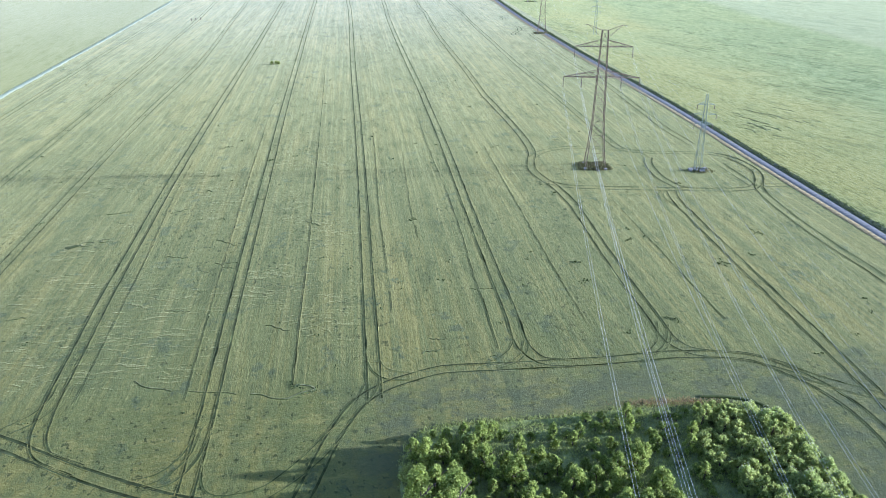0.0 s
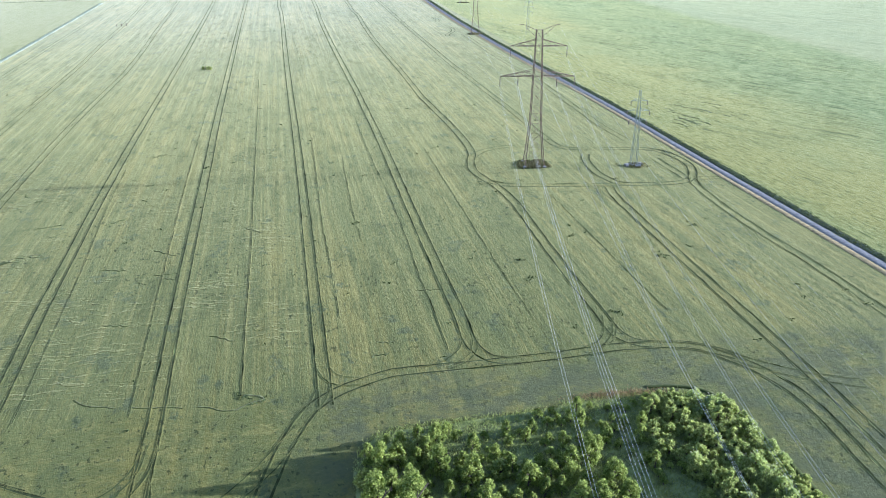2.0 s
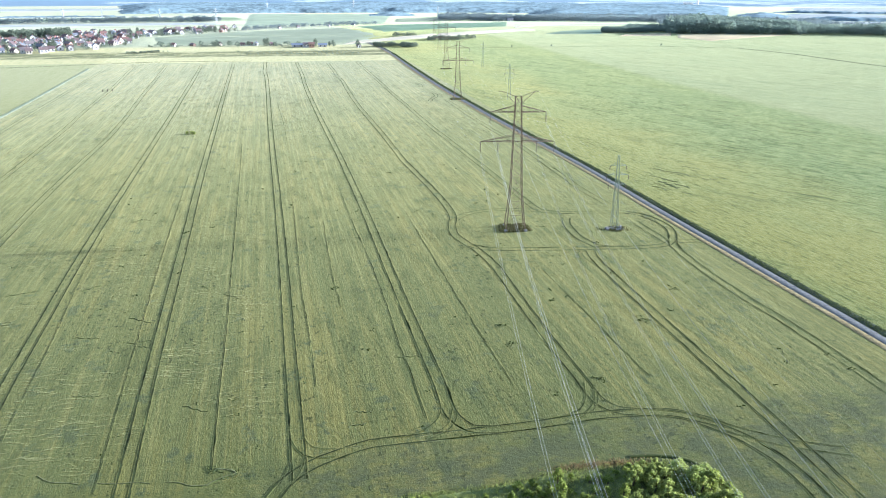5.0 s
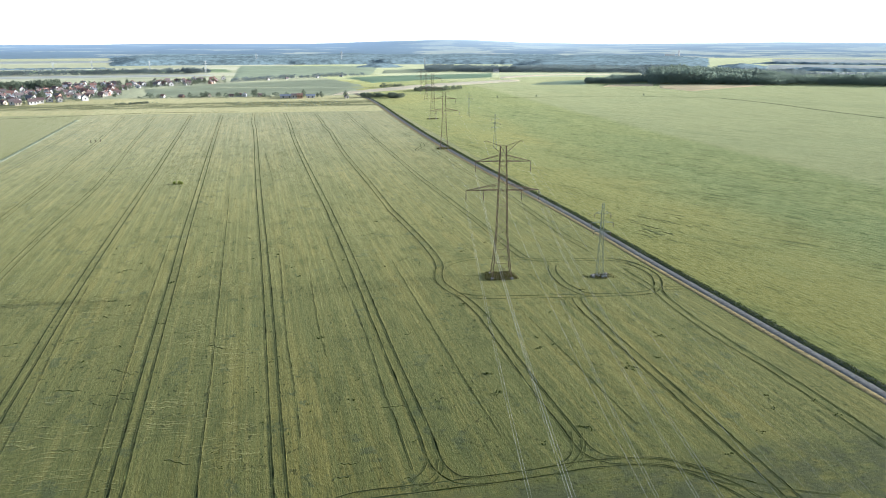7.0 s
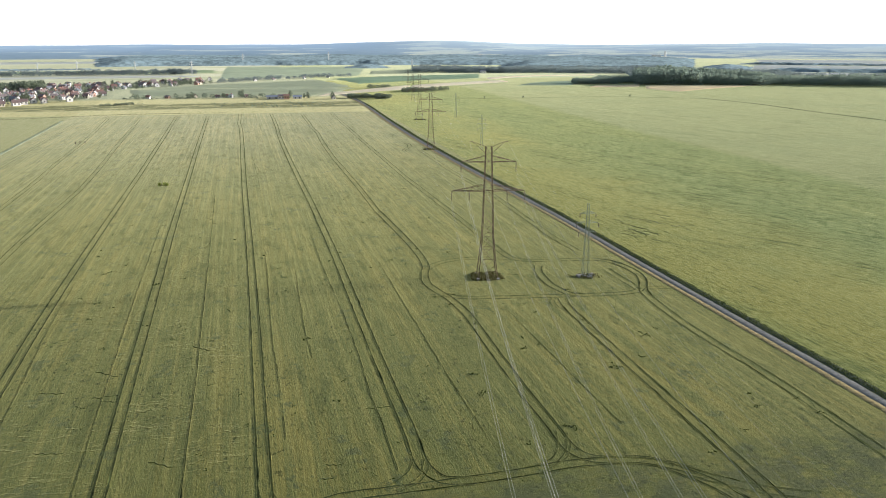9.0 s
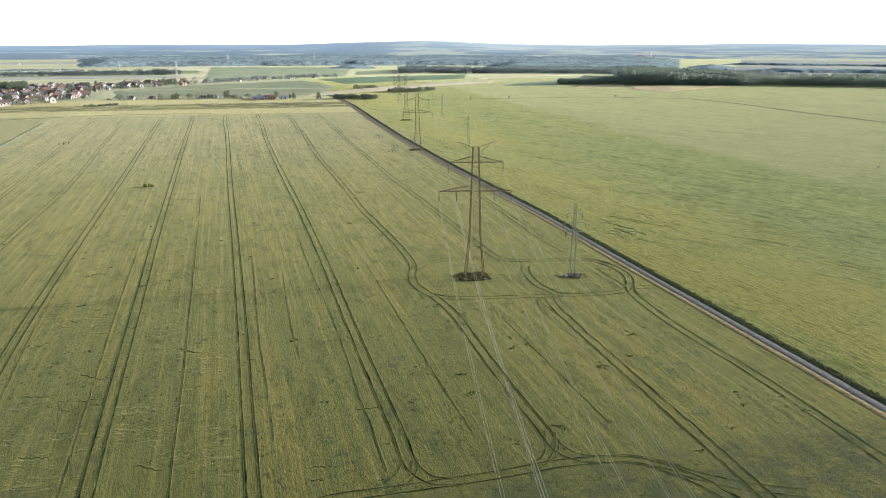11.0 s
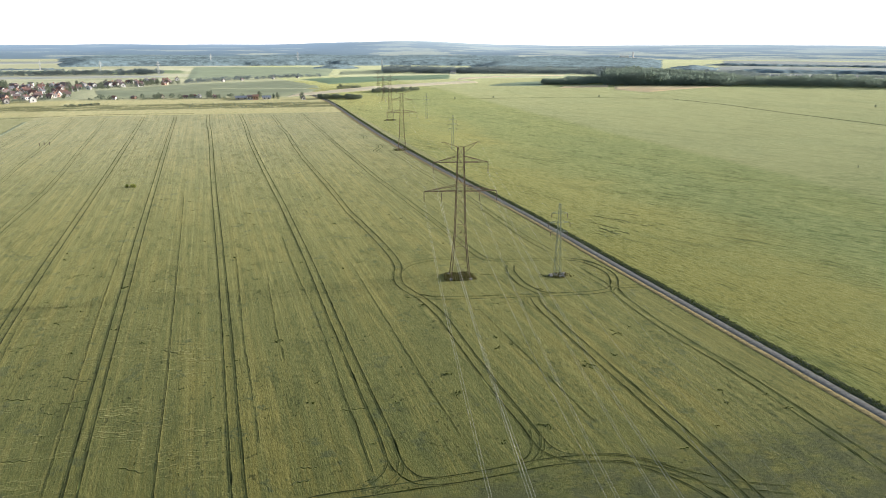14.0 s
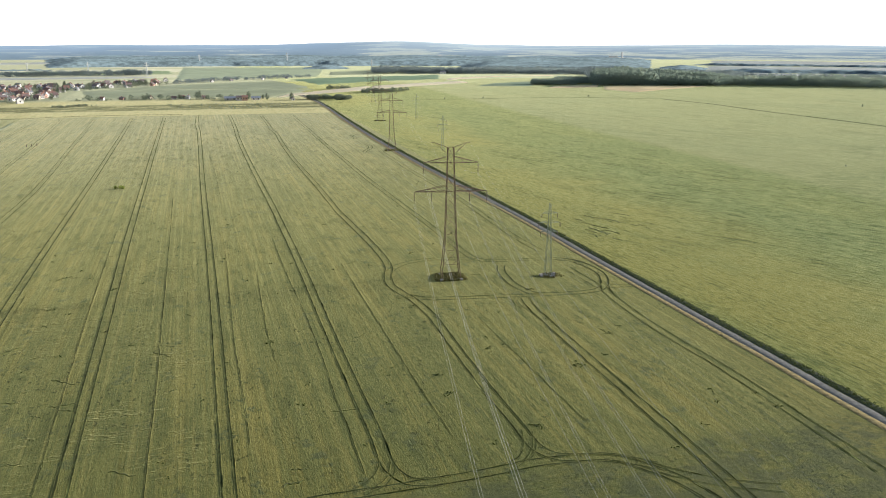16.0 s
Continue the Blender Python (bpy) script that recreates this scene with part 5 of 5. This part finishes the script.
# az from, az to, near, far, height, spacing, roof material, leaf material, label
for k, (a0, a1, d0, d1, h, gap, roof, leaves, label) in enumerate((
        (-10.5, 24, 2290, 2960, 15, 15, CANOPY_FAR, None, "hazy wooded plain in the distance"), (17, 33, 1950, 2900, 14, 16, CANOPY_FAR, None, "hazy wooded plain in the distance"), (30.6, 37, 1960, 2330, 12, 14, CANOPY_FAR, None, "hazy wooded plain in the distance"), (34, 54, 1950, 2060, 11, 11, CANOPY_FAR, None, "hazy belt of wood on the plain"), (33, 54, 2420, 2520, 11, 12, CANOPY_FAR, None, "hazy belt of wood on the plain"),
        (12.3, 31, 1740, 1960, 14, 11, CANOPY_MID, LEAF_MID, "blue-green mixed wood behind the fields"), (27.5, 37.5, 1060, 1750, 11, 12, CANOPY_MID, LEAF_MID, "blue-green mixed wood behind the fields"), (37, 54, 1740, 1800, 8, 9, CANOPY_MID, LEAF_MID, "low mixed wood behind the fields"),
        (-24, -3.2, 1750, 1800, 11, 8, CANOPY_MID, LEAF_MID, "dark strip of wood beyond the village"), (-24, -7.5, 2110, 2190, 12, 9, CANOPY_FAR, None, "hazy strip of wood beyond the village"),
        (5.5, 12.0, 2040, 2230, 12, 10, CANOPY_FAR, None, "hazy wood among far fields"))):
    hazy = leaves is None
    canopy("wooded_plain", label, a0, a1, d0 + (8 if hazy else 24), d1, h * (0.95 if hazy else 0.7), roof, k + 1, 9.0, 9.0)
    if hazy:
        continue
    n = int(radians(a1 - a0) * (d0 + d1) / 2 * (d1 - d0) / gap ** 2)
    xy = wedge(r, n, a0 - 0.2, a1 + 0.2, d0, d1)
    az = np.arctan2(xy[:, 0], xy[:, 1])
    edge = d0 + 14 + 16 * np.sin(az * 55 + k) + 9 * np.sin(az * 170 + 2 * k)
    xy = xy[np.hypot(xy[:, 0], xy[:, 1]) > edge]
    tall = h * (0.8 + 0.3 * swell(xy, k)) * r.uniform(0.75, 1.12, len(xy))
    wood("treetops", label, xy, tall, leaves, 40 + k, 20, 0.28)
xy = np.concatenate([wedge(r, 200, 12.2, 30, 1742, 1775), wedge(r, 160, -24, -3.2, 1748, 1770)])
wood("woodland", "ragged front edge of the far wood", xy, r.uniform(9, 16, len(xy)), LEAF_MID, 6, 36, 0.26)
hedge = np.concatenate([wedge(r, 70, 7.4, 9.8, 768, 778), wedge(r, 30, 9.4, 10.4, 756, 762), wedge(r, 60, 11.2, 14.5, 832, 856), wedge(r, 22, 8.8, 10.4, 898, 908)])
wood("hedgerow", "dark clump of field bushes", hedge, r.uniform(2.5, 5.5, len(hedge)), LEAF_WOOD, 9, 46, 0.28)
t = r.uniform(0, 1, 150)
line = np.stack([np.interp(t, [0, 1], [-1.6, 7.6]), np.interp(t, [0, 1], [1160, 1440]) + r.normal(0, 12, 150)], 1)
hedge = np.stack([line[:, 1] * np.sin(np.radians(line[:, 0])), line[:, 1] * np.cos(np.radians(line[:, 0]))], 1)
wood("hedgerow", "long row of trees between the far fields", hedge, r.uniform(3.5, 8.5, len(hedge)), LEAF_MID, 11, 44, 0.22)
t = r.uniform(0, 1, 120)
line = np.stack([-7.8 + 10.2 * t, 858 - 55 * t + r.normal(0, 6, 120)], 1)
hedge = np.stack([line[:, 1] * np.sin(np.radians(line[:, 0])), line[:, 1] * np.cos(np.radians(line[:, 0]))], 1)
wood("hedgerow", "garden trees along the farm lane", hedge, np.where(r.random(len(hedge)) < 0.12, 5.5, r.uniform(1.0, 2.8, len(hedge))), LEAF_WOOD, 12, 40, 0.28)
scrub = np.concatenate([wedge(r, 150, -2.4, 5.9, 712, 752), wedge(r, 60, 0.5, 6.4, 700, 724)])
scrub[:, 1] -= 0.24 * scrub[:, 0] - 6
wood("scrub", "low green scrub in the rough grass before the farm", scrub, r.uniform(0.5, 1.7, len(scrub)), LEAF_WOOD, 18, 30, 0.3)
hedge = wedge(r, 40, -9.3, -6.6, 786, 791)
wood("hedgerow", "low hedge in the grass", hedge, r.uniform(1.6, 3, len(hedge)), LEAF_WOOD, 13, 36, 0.3)

# ---------------------------------------------------------------- village and farm
def house(w, l, h, roof_h, wall, roof, chimney=True):
    t = thing("house", "small village house with rendered walls and a pitched tiled roof", "house", "village houses")
    b = Bars().box(-w / 2, -l / 2, -1.2, w / 2, l / 2, h)
    k = len(b.v)
    for y in (-l / 2, l / 2):
        b.v += [Vector((-w / 2, y, h)), Vector((w / 2, y, h)), Vector((0, y, h + roof_h))]
    b.f += [[k, k + 1, k + 2], [k + 5, k + 4, k + 3]]
    part("wall", b.mesh("wall", wall), t)
    o, th = 0.5, 0.25
    rf = Bars()
    for s in (-1, 1):
        eave, ridge = Vector((s * (w / 2 + o), 0, h - o * roof_h / (w / 2))), Vector((0, 0, h + roof_h))
        k = len(rf.v)
        for y in (-l / 2 - o, l / 2 + o):
            for p in (eave, ridge):
                rf.v += [Vector((p.x, y, p.z + 0.02)), Vector((p.x, y, p.z + th))]
        rf.f += [[k + q for q in f] for f in ((0, 2, 3, 1), (4, 5, 7, 6), (0, 1, 5, 4), (2, 6, 7, 3), (1, 3, 7, 5), (0, 4, 6, 2))]
    ro = part("roof", rf.mesh("roof", roof), t)
    if chimney:
        part("chimney", Bars().box(w * 0.12, l * 0.15, h + roof_h * 0.5, w * 0.12 + 0.7, l * 0.15 + 0.7, h + roof_h + 0.9).mesh("chimney", WALLS[3]), ro)
    wm = Bars().box(-0.55, -0.05, -0.7, 0.55, 0.05, 0.7).mesh("window", WINDOW)
    for s in (-1, 1):
        for x in (0.0,):
            part("window", wm, t).location = (x, s * (l / 2 + 0.02), h * 0.55)
        for y in (-l / 4, l / 4):
            q = part("window", wm, t)
            q.location, q.rotation_euler = (s * (w / 2 + 0.02), y, h * 0.55), (0, 0, radians(90))
    return t


r = np.random.default_rng(31)
models = []
for k in range(14):
    models.append(house(r.uniform(4.4, 5.8), r.uniform(5.2, 8.6), r.uniform(2.4, 3.6), r.uniform(1.6, 2.5), WALLS[[0, 1, 0, 4, 0, 0, 2][k % 7]], ROOFS[[5, 1, 0, 5, 2, 1, 5][k % 7]]))


def in_village(az, d):
    if az < -8.8:
        return np.interp(az, [-15, -12.8, -11, -9.4, -8.4], [836, 842, 858, 890, 905]) + 4 * math.sin(az * 3) < d < 1215 + 20 * math.sin(az * 2)
    row = np.interp(az, [-8.8, -6.2, -2.1], [1010, 1062, 1118])
    return az < -1.9 and row < d < row + 190


spots, seen = [], 0
while len(spots) < 284 and seen < 24000:
    seen += 1
    az, d = r.uniform(-22, -1.9), r.uniform(830, 1330)
    x, y = polar(az, d)
    if in_village(az, d) and (az < -9 or r.random() < 0.35) and all(math.dist((x, y), q) > (8.5 if d < 960 else 10.5) for q in spots):
        spots.append((x, y))
farm = [polar(az, d) for az, d in ((-1.7, 826), (-1.2, 829), (-0.8, 826), (0.25, 817), (-3.2, 838), (-6.25, 850), (-5.0, 846), (0.9, 1208), (2.2, 1240), (4.3, 1300), (6.0, 1350))]
for k, (x, y) in enumerate(spots + farm):
    m = pose(x, y, landz(x, y), 0, 0, r.choice([20, 110, 65, -25]) + r.uniform(-12, 12))
    ob = models[k] if k < len(models) else copy_thing(models[int(r.integers(len(models)))], m)
    ob.matrix_basis = m @ Matrix.Diagonal((0.7, 0.7, 0.65, 1)) if k >= len(spots) else m
for az, d, w, l, h, wall, roof, turn in ((2.08, 793, 6, 12, 1.9, 2, 4, 85), (2.66, 786, 4.5, 6, 3.0, 0, 5, 87), (3.02, 783, 5, 5, 3.5, 4, 3, 87), (3.78, 785, 4.5, 8, 1.9, 0, 4, 87), (6.33, 768, 3, 3.4, 1.8, 0, 5, 10)):
    x, y = polar(az, d)
    b = house(w, l, h, 1.4, WALLS[wall], ROOFS[roof], False)
    b.matrix_basis = pose(x, y, landz(x, y), 0, 0, turn)
    tagged(b, "long low farm building beside the fields", "farm building", "farm buildings")
    b.name = "farm_building"
x, y = polar(17.1, 1730)
b = house(9, 12, 4, 2.5, WALLS[0], ROOFS[2], False)
b.matrix_basis = pose(x, y, landz(x, y), 0, 0, 80)
tagged(b, "lone white house at the edge of the wood", "house", "lone houses")
vt = {
    "v": tree_kind("village_tree", "dark round-headed broadleaf tree among the houses", "tree", 12, 8.0, 9.5, LEAF_WOOD, 16, 256, 1.3, "village trees", 0.1, 0, (0.17, 0.3)),
    "w": tree_kind("village_tree", "dark broadleaf tree among the houses", "tree", 13, 7.0, 11.5, LEAF_WOOD, 16, 240, 1.3, "village trees", 0.1, 0, (0.17, 0.3)),
}
places = []
for _ in range(1600):
    az, d = r.uniform(-22, -1.9), r.uniform(845, 1260)
    x, y = polar(az, d)
    if len(places) < 170 and in_village(az, d) and (d > 900 or r.random() < 0.6) and all(math.dist((x, y), q) > 6.0 for q in spots):
        places.append((x, y, r.choice(["v", "w"])))
places += [(*polar(az, d), k) for az, d, k in ((3.25, 796, "w"), (4.25, 790, "w"), (4.5, 789, "v"), (6.27, 774, "w"), (2.2, 802, "v"), (-0.2, 836, "v"), (0.0, 838, "w"), (-3.4, 850, "v"), (-16.2, 890, "w"), (-17, 905, "v"), (-18.5, 910, "w"))]
stand(vt, places, r, 0.4, 0.75)

mass = wedge(r, 110, -19, -12.2, 1090, 1150)
wood("woodland", "dark mass of tall trees behind the village", mass, r.uniform(9, 15, len(mass)), LEAF_WOOD, 16, 48, 0.26)
garden = []
for _ in range(5200):
    az, d = r.uniform(-22, -1.9), r.uniform(842, 1270)
    x, y = polar(az, d)
    if in_village(az, d) and all(math.dist((x, y), q) > 6.5 for q in spots):
        garden.append((x, y))
garden = np.array(garden[:640])
wood("garden_trees", "gardens and orchard trees between the houses", garden, r.uniform(2.0, 4.6, len(garden)), LEAF_WOOD, 15, 36, 0.27)

# small trees dotted along the path over the eastern field, and the path
for az, d in ((17.2, 744), (20.0, 750), (27.5, 762), (44.6, 407), (45.1, 712)):
    x, y = polar(az, d)
    ob = copy_thing(vt["v"], pose(x, y, landz(x, y)))
    ob.matrix_basis = pose(x, y, landz(x, y) - 0.1, 0, 0, 40 * az) @ Matrix.Diagonal((0.2, 0.2, 0.22, 1)) @ Matrix.Scale(0.55 if d < 500 else 1.0, 4)
    tagged(ob, "small dark tree standing alone by the field path", "tree", "field trees")
me = strip("field_path", [polar(a, d) for a, d in ((32.5, 745), (35.9, 702), (39.5, 650), (45.8, 587), (52, 530), (60, 480))], 2.4, 0.08, RUT, 0.3, 7, 4.0)
tagged(new("field_path", me), "narrow dark path across the eastern crop", "path", kind="structure")
me = strip("field_path", [polar(a, d) for a, d in ((13.6, 742), (20, 746), (26, 756), (32.5, 745))], 1.4, 0.08, RUT_FAINT, 0.3, 8, 4.0)
tagged(new("field_path", me), "narrow dark path across the eastern crop", "path", kind="structure")
me = strip("field_path", [(-300, 690), (-187, 686), (-146, 689), (-104, 691), (-60, 684), (-14, 670)], 2.0, 0.08, RUT, 0.3, 9, 4.0)
tagged(new("field_path", me), "dark field edge along the crop", "path", kind="structure")
me = strip("field_path", [(-135, 300), (-134.5, 481), (-136, 656)], 2.8, 0.08, F["pale"], 0.3, 10, 3.0)
tagged(new("field_path", me), "dry grass balk between two crops", "path", kind="structure")
def far_pylon():
    t = thing("far_pylon", "pale steel power pylon far off between the fields", "power pylon", "far pylons")
    for a, b in ((-1, -1), (1, -1), (1, 1), (-1, 1)):
        part("leg", Bars().path([(a * 1.5, b * 1.5, -0.5), (a * 0.8, b * 0.8, 12), (a * 0.35, b * 0.35, 24)], 0.22).mesh("leg", PALE_STEEL), t)
    br = Bars()
    lattice(br, [(0, 1.5), (4, 1.27), (8, 1.03), (12, 0.8), (16, 0.65), (20, 0.5), (24, 0.35)], 0.15, 0.12)
    part("bracing", br.mesh("bracing", PALE_STEEL), t)
    for z, half in ((15, 4.0), (18, 5.0), (21, 3.4)):
        part("crossarm", crossarm(z, half, 0.9, 0.6, 0.15, 0.16).mesh("crossarm", PALE_STEEL), t)
    return t


far_mast = far_pylon()
# pale masts far off beyond the village, and white works on the plain
for az, d, h in ((-3.25, 1713, 1.15), (-6.85, 1929, 1.0), (-10.4, 2061, 0.95), (-12.7, 1943, 1.0), (6.1, 2391, 1.5), (0.2, 2381, 1.3), (12.0, 1952, 1.1)):
    x, y = polar(az, d)
    m = pose(x, y, landz(x, y), 0, 0, 30 - az)
    ob = far_mast if az == -3.25 else copy_thing(far_mast, m)
    ob.matrix_basis = m @ Matrix.Diagonal((h, h, h, 1))
for az, d, w, l, h, name, label in ((39.0, 1700, 10, 16, 5, "warehouse", "low white warehouse among the woods"), (40.4, 1720, 9, 13, 4, "warehouse", "low white warehouse among the woods"), (43.2, 1090, 10, 26, 4, "warehouse", "low white warehouse among the woods"), (29.1, 3050, 14, 34, 8, "warehouse", "white works building on the far plain"), (16.9, 3020, 9, 14, 8, "warehouse", "white works building on the far plain")):
    x, y = polar(az, d)
    b = house(w, l, h, 1.2, WALLS[0], WALLS[0], False)
    b.matrix_basis = pose(x, y, landz(x, y) + 1.0, 0, 0, 90 - az)
    b.name = name
    tagged(b, label, "warehouse", "white works")
x, y = polar(29.7, 3060)
v = [(3.6 * f * math.cos(math.tau * k / 14), 3.6 * f * math.sin(math.tau * k / 14), z) for z, f in ((-2, 1), (21, 1), (22, 0.9), (23, 0.4)) for k in range(14)]
me = mesh_from("silo", v, [(q * 14 + k, q * 14 + (k + 1) % 14, (q + 1) * 14 + (k + 1) % 14, (q + 1) * 14 + k) for q in range(3) for k in range(14)] + [tuple(range(42, 56))], WALLS[0])
ob = new("silo", me)
ob.matrix_basis = pose(x, y, landz(x, y))
tagged(ob, "tall white silo on the far plain", "silo")
